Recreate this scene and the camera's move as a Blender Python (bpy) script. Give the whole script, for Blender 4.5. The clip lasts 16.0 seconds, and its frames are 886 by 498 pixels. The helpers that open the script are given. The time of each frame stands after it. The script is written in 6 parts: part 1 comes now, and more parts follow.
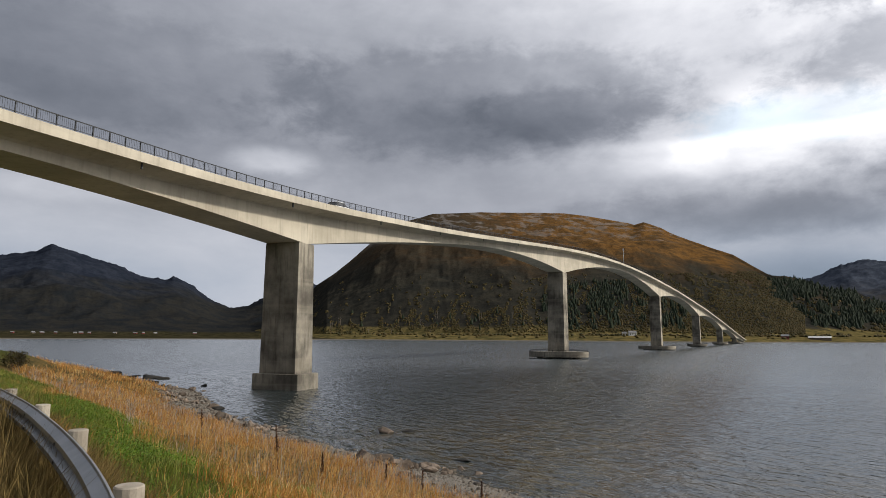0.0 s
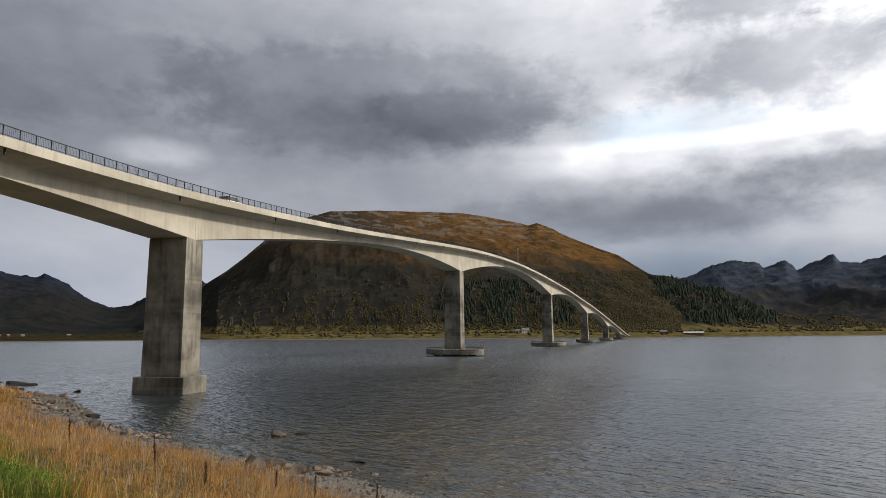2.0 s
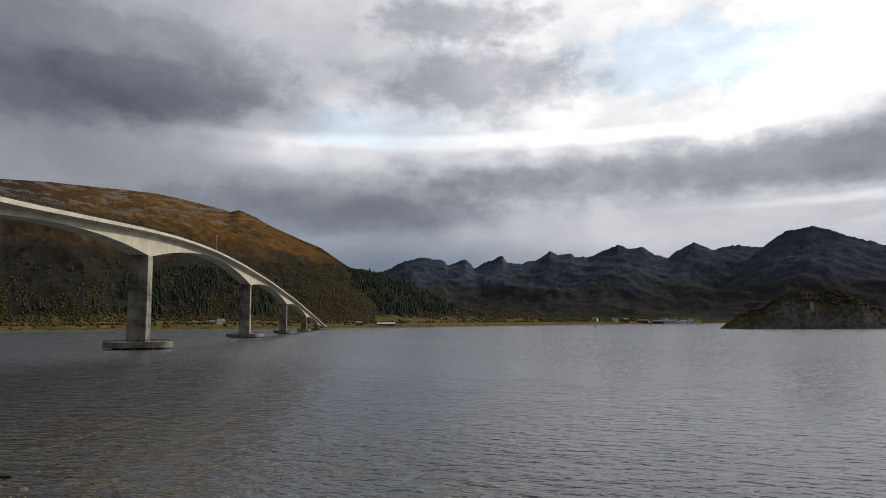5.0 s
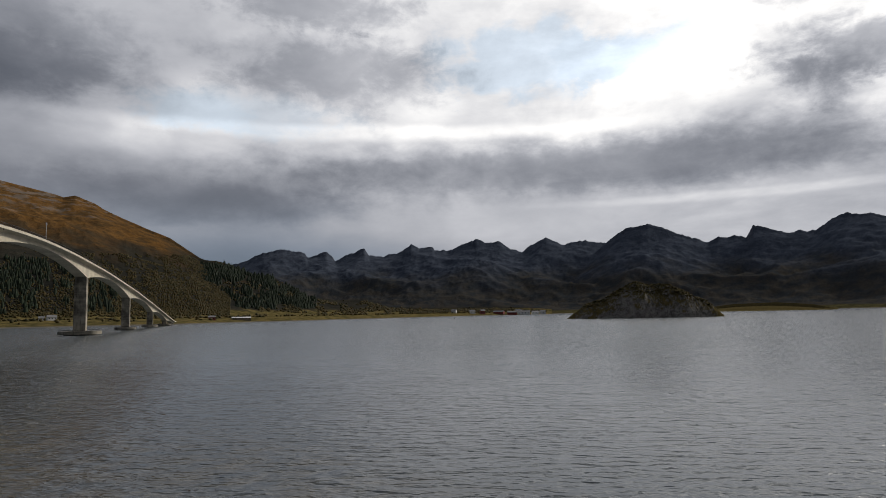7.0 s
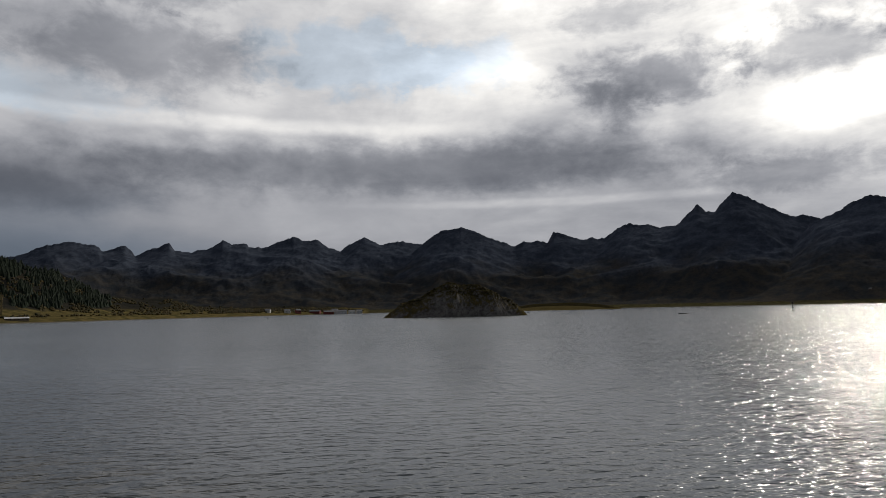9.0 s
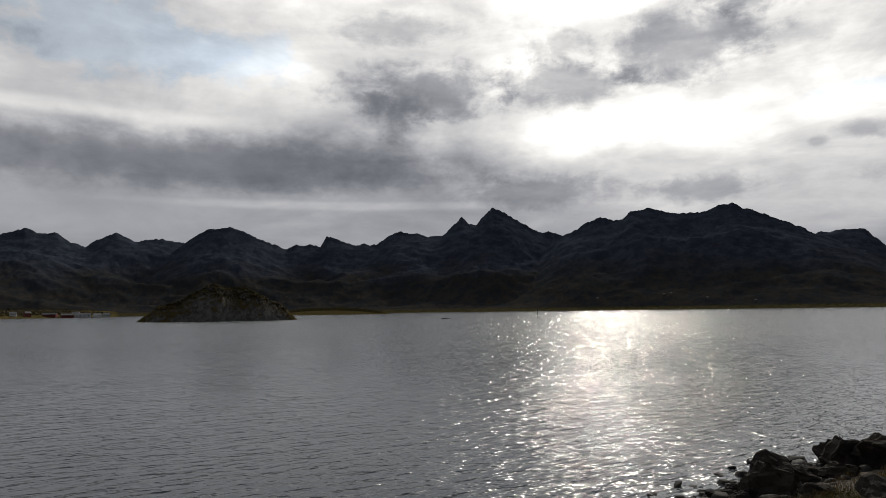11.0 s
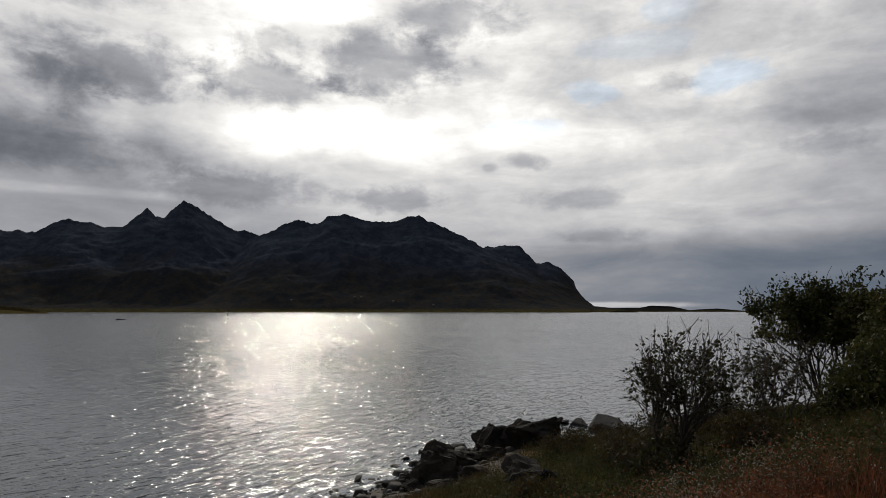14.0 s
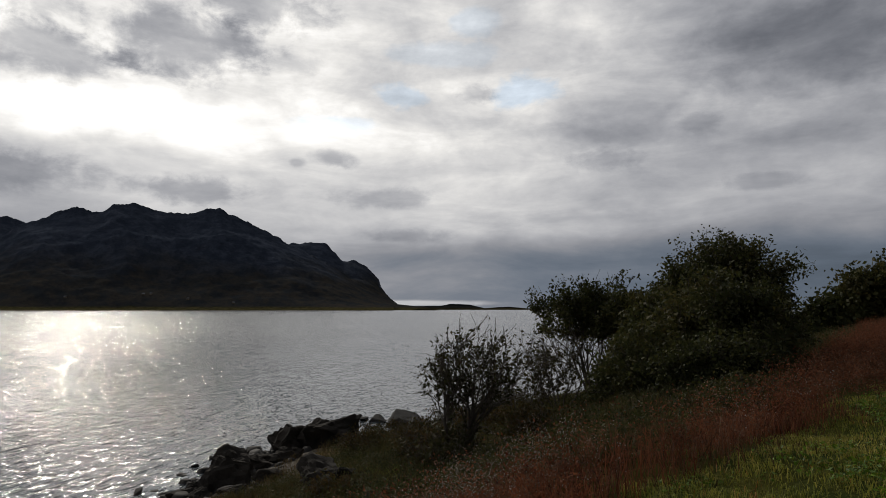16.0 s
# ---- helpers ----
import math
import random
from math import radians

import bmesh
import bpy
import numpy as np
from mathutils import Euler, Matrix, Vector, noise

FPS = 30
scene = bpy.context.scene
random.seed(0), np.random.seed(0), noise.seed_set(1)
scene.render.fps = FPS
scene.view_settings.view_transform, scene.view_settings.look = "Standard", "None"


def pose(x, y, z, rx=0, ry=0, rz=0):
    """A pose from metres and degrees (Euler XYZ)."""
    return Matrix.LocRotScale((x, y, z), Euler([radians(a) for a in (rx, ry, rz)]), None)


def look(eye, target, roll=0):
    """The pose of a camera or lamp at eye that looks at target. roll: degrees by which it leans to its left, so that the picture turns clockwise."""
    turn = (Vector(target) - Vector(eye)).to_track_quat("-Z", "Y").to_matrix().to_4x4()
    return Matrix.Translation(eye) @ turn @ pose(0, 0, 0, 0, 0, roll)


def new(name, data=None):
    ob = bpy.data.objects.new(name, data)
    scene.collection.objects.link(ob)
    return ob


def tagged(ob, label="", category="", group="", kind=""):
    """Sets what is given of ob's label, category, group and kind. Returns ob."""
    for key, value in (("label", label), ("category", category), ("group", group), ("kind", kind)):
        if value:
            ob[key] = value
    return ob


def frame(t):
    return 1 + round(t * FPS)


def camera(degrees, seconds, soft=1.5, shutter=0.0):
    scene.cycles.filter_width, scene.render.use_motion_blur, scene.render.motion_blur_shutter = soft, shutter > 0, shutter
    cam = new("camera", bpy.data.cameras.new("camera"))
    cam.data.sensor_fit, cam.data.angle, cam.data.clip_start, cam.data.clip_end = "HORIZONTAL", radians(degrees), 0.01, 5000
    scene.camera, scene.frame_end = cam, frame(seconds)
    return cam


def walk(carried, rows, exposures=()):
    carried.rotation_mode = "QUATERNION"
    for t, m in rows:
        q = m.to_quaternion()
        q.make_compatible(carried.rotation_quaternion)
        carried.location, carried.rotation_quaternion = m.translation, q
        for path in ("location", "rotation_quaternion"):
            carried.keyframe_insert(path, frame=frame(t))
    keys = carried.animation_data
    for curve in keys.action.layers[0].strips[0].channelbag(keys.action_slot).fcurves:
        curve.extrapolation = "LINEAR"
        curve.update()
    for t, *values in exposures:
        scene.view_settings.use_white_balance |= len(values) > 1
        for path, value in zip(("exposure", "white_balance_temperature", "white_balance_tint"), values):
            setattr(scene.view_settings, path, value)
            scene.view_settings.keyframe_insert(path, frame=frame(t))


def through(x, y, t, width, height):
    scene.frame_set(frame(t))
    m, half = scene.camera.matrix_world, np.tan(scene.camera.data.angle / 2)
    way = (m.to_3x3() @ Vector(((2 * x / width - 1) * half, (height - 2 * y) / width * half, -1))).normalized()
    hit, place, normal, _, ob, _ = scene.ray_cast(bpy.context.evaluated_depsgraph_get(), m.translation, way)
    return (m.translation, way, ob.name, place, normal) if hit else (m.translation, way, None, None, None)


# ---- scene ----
cam = camera(68.48, 16.0, soft=0.85)
PATH = [
    (0, pose(-0.000, -0.000, 6.000, 97.623, -0.282, -2.082)),
    (0.5, pose(-0.040, 0.063, 6.000, 97.788, -0.268, -4.675)),
    (1, pose(-0.016, 0.161, 6.030, 97.690, 0.033, -6.876)),
    (1.5, pose(0.021, 0.281, 6.021, 97.439, 0.135, -8.850)),
    (2, pose(0.047, 0.439, 5.995, 97.490, 0.348, -11.029)),
    (2.5, pose(0.067, 0.616, 5.968, 97.458, 0.665, -14.028)),
    (3, pose(0.080, 0.750, 5.929, 97.271, 0.670, -17.786)),
    (3.5, pose(0.093, 0.791, 5.898, 97.149, 0.607, -22.260)),
    (4, pose(0.092, 0.751, 5.887, 97.030, 0.485, -27.945)),
    (6.5, pose(0.476, 0.347, 6.065, 95.774, 0.897, -45.926)),
    (7, pose(0.514, 0.302, 6.071, 95.720, 1.128, -49.023)),
    (7.5, pose(0.515, 0.290, 6.054, 95.672, 1.442, -52.519)),
    (8, pose(0.487, 0.302, 6.027, 95.595, 1.836, -55.512)),
    (8.5, pose(0.441, 0.332, 6.000, 95.575, 1.418, -60.033)),
    (9, pose(0.391, 0.366, 5.984, 95.353, 1.176, -64.988)),
    (11.5, pose(0.161, 0.536, 5.983, 95.512, 0.601, -89.391)),
    (12, pose(0.111, 0.561, 5.993, 95.502, 0.363, -93.643)),
    (12.5, pose(0.065, 0.581, 6.012, 95.334, 0.100, -98.150)),
    (13, pose(0.045, 0.593, 6.033, 95.254, 0.184, -102.093)),
    (13.5, pose(0.060, 0.594, 6.028, 95.460, -0.263, -106.858)),
    (14, pose(0.072, 0.572, 6.021, 95.421, -0.027, -111.362)),
    (14.5, pose(0.070, 0.540, 6.023, 95.187, 0.082, -116.086)),
    (15, pose(0.049, 0.507, 6.030, 95.102, -0.046, -120.925)),
    (15.5, pose(0.017, 0.494, 6.025, 95.190, -0.148, -124.767)),
    (16, pose(-0.010, 0.484, 6.024, 95.256, -0.030, -128.337)),
]
EXPOSURES = [(0.0, 0.60), (1.0, 0.56), (2.0, 0.48), (3.5, 0.35), (4.2, 0.25), (6.5, 0.02), (7.0, -0.03), (9.0, -0.45), (11.5, -0.58), (16.0, -0.60)]
walk(cam, PATH, EXPOSURES)

# ---------------------------------------------------------------- light
SUN_AZ, SUN_EL = 103.0, 31.0      # degrees clockwise from +y, above the horizon
scene.view_settings.exposure = 0.0

RNG = np.random.default_rng(7)


def away(az):
    """The horizontal unit vector at az degrees clockwise from +y."""
    return Vector((math.sin(radians(az)), math.cos(radians(az)), 0))


sun_data = bpy.data.lights.new("sun", "SUN")
sun_data.energy, sun_data.angle, sun_data.color = 1.9, radians(2.0), (1.0, 0.92, 0.80)
sun = new("sun", sun_data)
sun.matrix_world = look((0, 0, 0), -(away(SUN_AZ) * math.cos(radians(SUN_EL)) + Vector((0, 0, math.sin(radians(SUN_EL))))))


class Nodes:
    """Short hand for building node trees."""

    def __init__(self, tree):
        self.tree = tree
        tree.nodes.clear()

    def add(self, kind):
        return self.tree.nodes.new(kind)

    def feed(self, socket, value):
        if isinstance(value, bpy.types.NodeSocket):
            self.tree.links.new(value, socket)
        elif value is not None:
            socket.default_value = value

    def math(self, op, a, b=None, c=None, clamp=False):
        node = self.add("ShaderNodeMath")
        node.operation, node.use_clamp = op, clamp
        for socket, value in zip(node.inputs, (a, b, c)):
            self.feed(socket, value)
        return node.outputs[0]

    def mix(self, fac, a, b, blend="MIX"):
        node = self.add("ShaderNodeMix")
        node.data_type, node.blend_type = "RGBA", blend
        self.feed(node.inputs["Factor"], fac)
        for socket, value in ((node.inputs[6], a), (node.inputs[7], b)):
            self.feed(socket, (*value, 1) if isinstance(value, tuple) and len(value) == 3 else value)
        return node.outputs[2]

    def ramp(self, fac, stops, interpolation="LINEAR"):
        node = self.add("ShaderNodeValToRGB")
        node.color_ramp.interpolation = interpolation
        while len(node.color_ramp.elements) < len(stops):
            node.color_ramp.elements.new(0.5)
        for element, (at, colour) in zip(node.color_ramp.elements, stops):
            element.position, element.color = at, (*colour, 1)
        self.feed(node.inputs[0], fac)
        return node.outputs[0]

    def step(self, value, lo, hi, a=0.0, b=1.0):
        node = self.add("ShaderNodeMapRange")
        node.interpolation_type = "SMOOTHSTEP"
        for socket, v in zip(node.inputs, (value, lo, hi, a, b)):
            self.feed(socket, v)
        return node.outputs[0]

    def noise(self, vector, scale, detail=4.0, rough=0.55, distortion=0.0):
        node = self.add("ShaderNodeTexNoise")
        for key, value in (("Vector", vector), ("Scale", scale), ("Detail", detail), ("Roughness", rough), ("Distortion", distortion)):
            self.feed(node.inputs[key], value)
        return node.outputs["Fac"]

    def scaled(self, vector, scale):
        node = self.add("ShaderNodeMapping")
        self.feed(node.inputs["Vector"], vector)
        node.inputs["Scale"].default_value = scale
        return node.outputs[0]

    def bump(self, height, strength, distance, normal=None):
        node = self.add("ShaderNodeBump")
        for key, value in (("Height", height), ("Strength", strength), ("Distance", distance), ("Normal", normal)):
            self.feed(node.inputs[key], value)
        return node.outputs[0]


# Sky: a broken autumn cloud cover, brightest round the veiled sun.
# The brightness of the cover along five heights, in stops over a middle grey, at these bearings.
BEARINGS = (-36, -30, -22, -13, -3, 7, 17, 26, 34, 41, 51, 61, 70, 78, 84, 93, 103, 113, 122, 132, 143, 152, 161)
COVER = {
    4: (.2, .2, .3, .5, .5, .4, .1, -.2, -.3, .0, .5, .9, 1.0, 1.0, 1.0, 1.0, 1.0, 1.0, .8, .4, .0, -.3, -.4),
    8: (.5, .5, .5, .5, .3, .2, .2, .4, .3, .7, 1.0, 1.1, 1.2, 1.1, 1.0, 1.2, 1.9, 1.9, 1.9, 1.8, 1.5, 1.2, 1.1),
    16: (-.4, -.4, -.4, -.3, -.2, -.1, .6, 1.2, 1.3, 1.5, 1.8, 1.8, 1.6, 1.6, 1.8, 2.2, 2.4, 2.4, 2.3, 2.1, 1.6, 1.3, 1.0),
    23: (-.5, -.4, -.2, -.0, .1, .4, .8, 1.0, 1.2, 1.6, 1.7, 1.7, 2.2, 2.3, 2.4, 2.5, 2.2, 2.1, 2.2, 1.9, 1.7, 1.1, .6),
    34: (-.3, .0, .2, .4, .6, .9, 1.3, 1.7, 1.9, 2.1, 2.3, 2.4, 2.6, 2.7, 2.9, 3.0, 3.0, 2.8, 2.4, 1.9, 1.4, 1.0, .6),
}
ZENITH = 0.5
# Single clouds. Rows: bearing, height, half widths, weight in stops.
DARK_CLOUDS = [
    (83.0, 18.9, 7.1, 2.2, .95), (95.7, 19.0, 5.8, 1.8, .85), (105.6, 21.4, 6.3, 2.7, .95), (111.7, 24.8, 5.4, 1.8, .8), (80.5, 24.0, 4.5, 1.2, .5), (95.7, 22.5, 2.5, 1.3, .6),
    (80.0, 17.5, 3.4, 2.1, .5), (39.9, 20.4, 9.6, 2.9, .55), (37.9, 25.7, 7.6, 1.7, .7), (131.3, 18.7, 1.8, .9, .55), (114.5, 20.6, 3.1, .7, .3), (107.6, 17.2, 2.0, .8, .35),
]
LOW_CLOUDS = [
    (93.4, 10.3, 6.5, 1.5, .75), (106.7, 9.7, 4.4, 1.1, .75), (118.6, 13.0, 1.9, .8, .7), (115.5, 12.5, .8, .4, .45), (123.4, 9.7, 3.9, .9, .5), (125.1, 6.4, 3.8, .6, .45),
    (142.7, 12.8, 2.8, .9, .5), (150.1, 15.2, 1.8, .9, .35), (154.6, 10.1, 3.2, .6, .35),
]
CLOUD_BANKS = [
    (13.1, 19.0, 12.0, 3.0, .45), (5.4, 17.7, 16.4, 3.0, .20), (64.1, 12.6, 26.8, 2.4, .95), (31.1, 11.1, 15.3, 2.6, .45), (72.0, 13.1, 17.0, 2.7, .35), (158.8, 20.2, 7.6, 3.4, .75),
    (146.3, 14.9, 7.8, 1.6, .25), (27.7, 9.5, 13.5, 2.2, .35), (139.0, 7.6, 8.2, .6, .25), (-27.8, 17.7, 10.1, 2.5, .25),
]
HIGH_DECK = [(5.0, 20.2, 19.0, 4.6, .42), (-24.0, 20.5, 17.0, 4.4, .22), (13.0, 19.0, 9.0, 2.2, .30), (38.0, 21.5, 10.0, 2.6, .25), (23.0, 9.5, 18.0, 2.0, .18), (62.0, 12.3, 26.0, 1.9, .25)]
BRIGHT_CLOUDS = [
    (28.5, 18.0, 4.5, 2.8, .30),
    (-13.3, 14.7, 4.0, 1.2, .75), (19.9, 15.2, 6.2, 1.8, .25), (48.1, 18.3, 3.1, 2.1, .35), (23.7, 14.4, 2.6, 1.6, .35), (41.9, 15.8, 26.4, .7, .35), (103.0, 14.7, 14.8, 2.7, .5),
    (100.1, 25.8, 6.7, 2.0, .8), (72.3, 19.4, 5.4, 2.9, .4), (77.3, 9.2, 16.4, .4, .3), (-28.5, 11.2, 6.8, 1.1, .3), (127.0, .5, 6.1, .25, 1.2),
]
GAPS_BLUE = [
    (57.3, 21.5, 9.1, 3.4, .9), (32.0, 17.1, 9.1, 2.0, .55), (66.5, 21.1, 7.1, 2.4, .7), (124.4, 18.4, 2.6, 1.1, .9), (118.5, 16.0, 3.6, .7, .6), (135.5, 18.8, 3.1, 1.5, .95),
    (128.0, 21.9, 5.8, 1.1, .5), (28.1, 16.8, 5.4, 1.7, .35), (131.0, 24.4, 2.6, 1.2, .6),
]


def build_sky():
    world = bpy.data.worlds.new("autumn_sky")
    scene.world = world
    world.use_nodes = True
    n = Nodes(world.node_tree)
    way = n.add("ShaderNodeTexCoord").outputs["Generated"]
    split = n.add("ShaderNodeSeparateXYZ")
    n.feed(split.inputs[0], way)
    x, y, z = split.outputs
    az = n.math("MULTIPLY", n.math("ARCTAN2", x, y), 180 / math.pi)
    el = n.math("MULTIPLY", n.math("ARCSINE", z), 180 / math.pi)
    # billows: heaped high up, drawn out into streaks low down
    calm = n.step(el, 4.0, 18.0, 0.35, 1.0)
    heaps = n.noise(n.scaled(way, (1, 1, 1.7)), 6.0, 7, 0.55, 0.3)
    wisps = n.noise(n.scaled(way, (1, 1, 4.2)), 5.0, 8, 0.60, 0.4)
    rag = n.noise(n.scaled(way, (1, 1, 1.7)), 17.0, 7, 0.62, 0.2)
    fray = n.math("MULTIPLY_ADD", rag, 2.3, -1.15)
    az_w = n.math("ADD", az, n.math("MULTIPLY_ADD", n.noise(n.scaled(way, (1, 1, 1.8)), 7.0, 5, 0.55), 9.0, -4.5))
    el_w = n.math("MULTIPLY_ADD", n.math("MULTIPLY_ADD", n.noise(n.scaled(way, (1.02, 0.97, 2.0)), 8.0, 5, 0.55), 5.0, -2.5), calm, el)

    def clouds(rows, outer, inner, ragged, warp):
        total = None
        a_in, e_in = (az_w, el_w) if warp else (az, el)
        for a, e, wa, we, weight in rows:
            da, de = n.math("MULTIPLY_ADD", a_in, 1 / wa, -a / wa), n.math("MULTIPLY_ADD", e_in, 1 / we, -e / we)
            r = n.math("SQRT", n.math("MULTIPLY_ADD", da, da, n.math("MULTIPLY", de, de)))
            if ragged:
                r = n.math("MULTIPLY_ADD", fray, ragged, r)
            g = n.step(r, outer, inner, 0.0, weight)
            total = g if total is None else n.math("ADD", total, g)
        return total

    # the smooth cover
    across = n.math("MULTIPLY_ADD", az_w, 1 / 197.0, 36 / 197.0)
    heights = sorted(COVER)
    value = None
    for k, height in enumerate(heights):
        row = n.ramp(across, [((b + 36) / 197.0, ((v + 2) / 6,) * 3) for b, v in zip(BEARINGS, COVER[height])], "CARDINAL")
        value = row if value is None else n.mix(n.step(el_w, heights[k - 1], height), value, row)
    stops = n.math("MULTIPLY_ADD", value, 6.0, -2.0)
    stops = n.math("ADD", stops, n.math("MULTIPLY", n.step(el, 36.0, 60.0), n.math("SUBTRACT", ZENITH, stops)))
    # unseen sky inland, dimmed to hold back fill light from behind the road
    dot = n.add("ShaderNodeVectorMath")
    dot.operation = "DOT_PRODUCT"
    n.feed(dot.inputs[0], way)
    dot.inputs[1].default_value = away(235)
    stops = n.math("SUBTRACT", stops, n.step(dot.outputs["Value"], 0.2, 0.8, 0.0, 1.2))
    stops = n.math("ADD", stops, n.math("MULTIPLY", n.math("MULTIPLY_ADD", heaps, 2.0, -1.0), n.math("MULTIPLY", calm, n.step(az_w, 10.0, 90.0, 0.45, 1.0))))
    stops = n.math("ADD", stops, n.math("MULTIPLY", n.math("MULTIPLY_ADD", wisps, 1.5, -0.75), n.step(az_w, 30.0, 110.0, 0.22, 1.0)))
    stops = n.math("ADD", stops, n.math("MULTIPLY", n.math("MULTIPLY_ADD", rag, 0.7, -0.35), n.math("MULTIPLY", calm, n.step(az_w, 40.0, 90.0, 0.5, 1.0))))
    stops = n.math("SUBTRACT", stops, clouds(CLOUD_BANKS, 1.5, 0.2, 0.35, True))
    stops = n.math("SUBTRACT", stops, clouds(HIGH_DECK, 1.2, 0.72, 0.42, False))
    stops = n.math("ADD", stops, clouds(BRIGHT_CLOUDS, 1.4, 0.4, 0.5, False))
    gap = n.math("MINIMUM", clouds(GAPS_BLUE, 1.15, 0.6, 0.9, False), 1.0)
    stops = n.math("MULTIPLY_ADD", gap, 0.05, stops)
    stops = n.math("SUBTRACT", stops, clouds(DARK_CLOUDS, 1.35, 0.45, 0.95, False))
    stops = n.math("SUBTRACT", stops, clouds(LOW_CLOUDS, 1.35, 0.45, 0.8, False))
    light = n.math("MULTIPLY", n.math("POWER", 2.0, stops), 0.25)
    # cold in the thick cloud, warm white where the light comes through
    tint = n.ramp(n.math("MULTIPLY_ADD", stops, 0.25, 0.375), [(0.0, (0.88, 0.99, 1.24)), (0.30, (0.945, 1.0, 1.16)), (0.65, (0.985, 1.0, 1.07)), (0.95, (1.02, 1.0, 0.97))])
    low = n.math("MULTIPLY", n.step(el, 12.0, 3.0), n.step(stops, 0.9, -0.4))
    tint = n.mix(low, tint, (0.80, 0.99, 1.26))
    sky = n.add("ShaderNodeTexSky")
    sky.sky_type = "NISHITA"
    sky.sun_disc, sky.sun_elevation, sky.sun_rotation = False, radians(SUN_EL), radians(SUN_AZ)
    cloud = n.mix(1.0, tint, light, "MULTIPLY")
    blue = n.mix(0.85, n.mix(1.0, sky.outputs[0], (0.09, 0.09, 0.09), "MULTIPLY"), n.mix(1.0, (0.89, 1.0, 1.12), light, "MULTIPLY"))
    out = n.add("ShaderNodeBackground")
    n.feed(out.inputs[0], n.mix(gap, cloud, blue))
    n.feed(n.add("ShaderNodeOutputWorld").inputs[0], out.outputs[0])


build_sky()


# ---------------------------------------------------------------- materials
def material(name):
    m = bpy.data.materials.new(name)
    m.use_nodes = True
    n = Nodes(m.node_tree)
    shader = n.add("ShaderNodeBsdfPrincipled")
    n.feed(n.add("ShaderNodeOutputMaterial").inputs[0], shader.outputs[0])
    return m, n, shader


def place(n):
    return n.add("ShaderNodeTexCoord").outputs["Object"]


def world_place(n):
    return n.add("ShaderNodeNewGeometry").outputs["Position"]


def mottled(name, dark, light, scale=3.0, rough=0.85, bump=0.3, grain=40.0, metal=0.0, spread=0.15):
    """A plain rough surface with stains at two scales and fine relief."""
    m, n, s = material(name)
    p = world_place(n)
    big, small = n.noise(p, scale, 5, 0.6), n.noise(p, grain, 5, 0.6)
    f = n.math("ADD", n.math("MULTIPLY", n.step(big, 0.3, 0.7), 0.65), n.math("MULTIPLY", small, 0.35))
    tone = n.math("MULTIPLY_ADD", n.add("ShaderNodeObjectInfo").outputs["Random"], spread * 2, 1 - spread)
    c = n.mix(f, dark, light)
    hsv = n.add("ShaderNodeHueSaturation")
    n.feed(hsv.inputs["Color"], c)
    n.feed(hsv.inputs["Value"], tone)
    n.feed(s.inputs["Base Color"], hsv.outputs[0])
    s.inputs["Roughness"].default_value, s.inputs["Metallic"].default_value = rough, metal
    s.inputs["Specular IOR Level"].default_value = 0.12 if rough > 0.75 else 0.5
    n.feed(s.inputs["Normal"], n.bump(n.math("ADD", small, n.math("MULTIPLY", big, 0.6)), bump, 0.4 / grain))
    return m


def concrete(name, dark, light, stain=0.45):
    """Board-marked bridge concrete with water streaks that run down."""
    m, n, s = material(name)
    p = world_place(n)
    big = n.noise(p, 0.16, 6, 0.62)
    streak = n.noise(n.scaled(p, (1.1, 1.1, 0.10)), 1.6, 6, 0.65)
    lift = n.noise(n.scaled(p, (0.05, 0.05, 1.0)), 0.9, 3, 0.5)
    grain = n.noise(p, 9.0, 6, 0.65)
    c = n.mix(n.step(big, 0.32, 0.70), dark, light)
    c = n.mix(n.math("MULTIPLY", n.step(streak, 0.46, 0.74), stain), c, (dark[0] * 0.62, dark[1] * 0.60, dark[2] * 0.56))
    c = n.mix(n.math("MULTIPLY", n.step(lift, 0.52, 0.62), 0.18), c, (light[0] * 1.12, light[1] * 1.10, light[2] * 1.05))
    c = n.mix(n.math("MULTIPLY", n.step(grain, 0.55, 0.8), 0.25), c, dark)
    n.feed(s.inputs["Base Color"], c)
    s.inputs["Roughness"].default_value = 0.88
    n.feed(s.inputs["Normal"], n.bump(n.math("ADD", grain, n.math("MULTIPLY", streak, 0.5)), 0.35, 0.03))
    return m


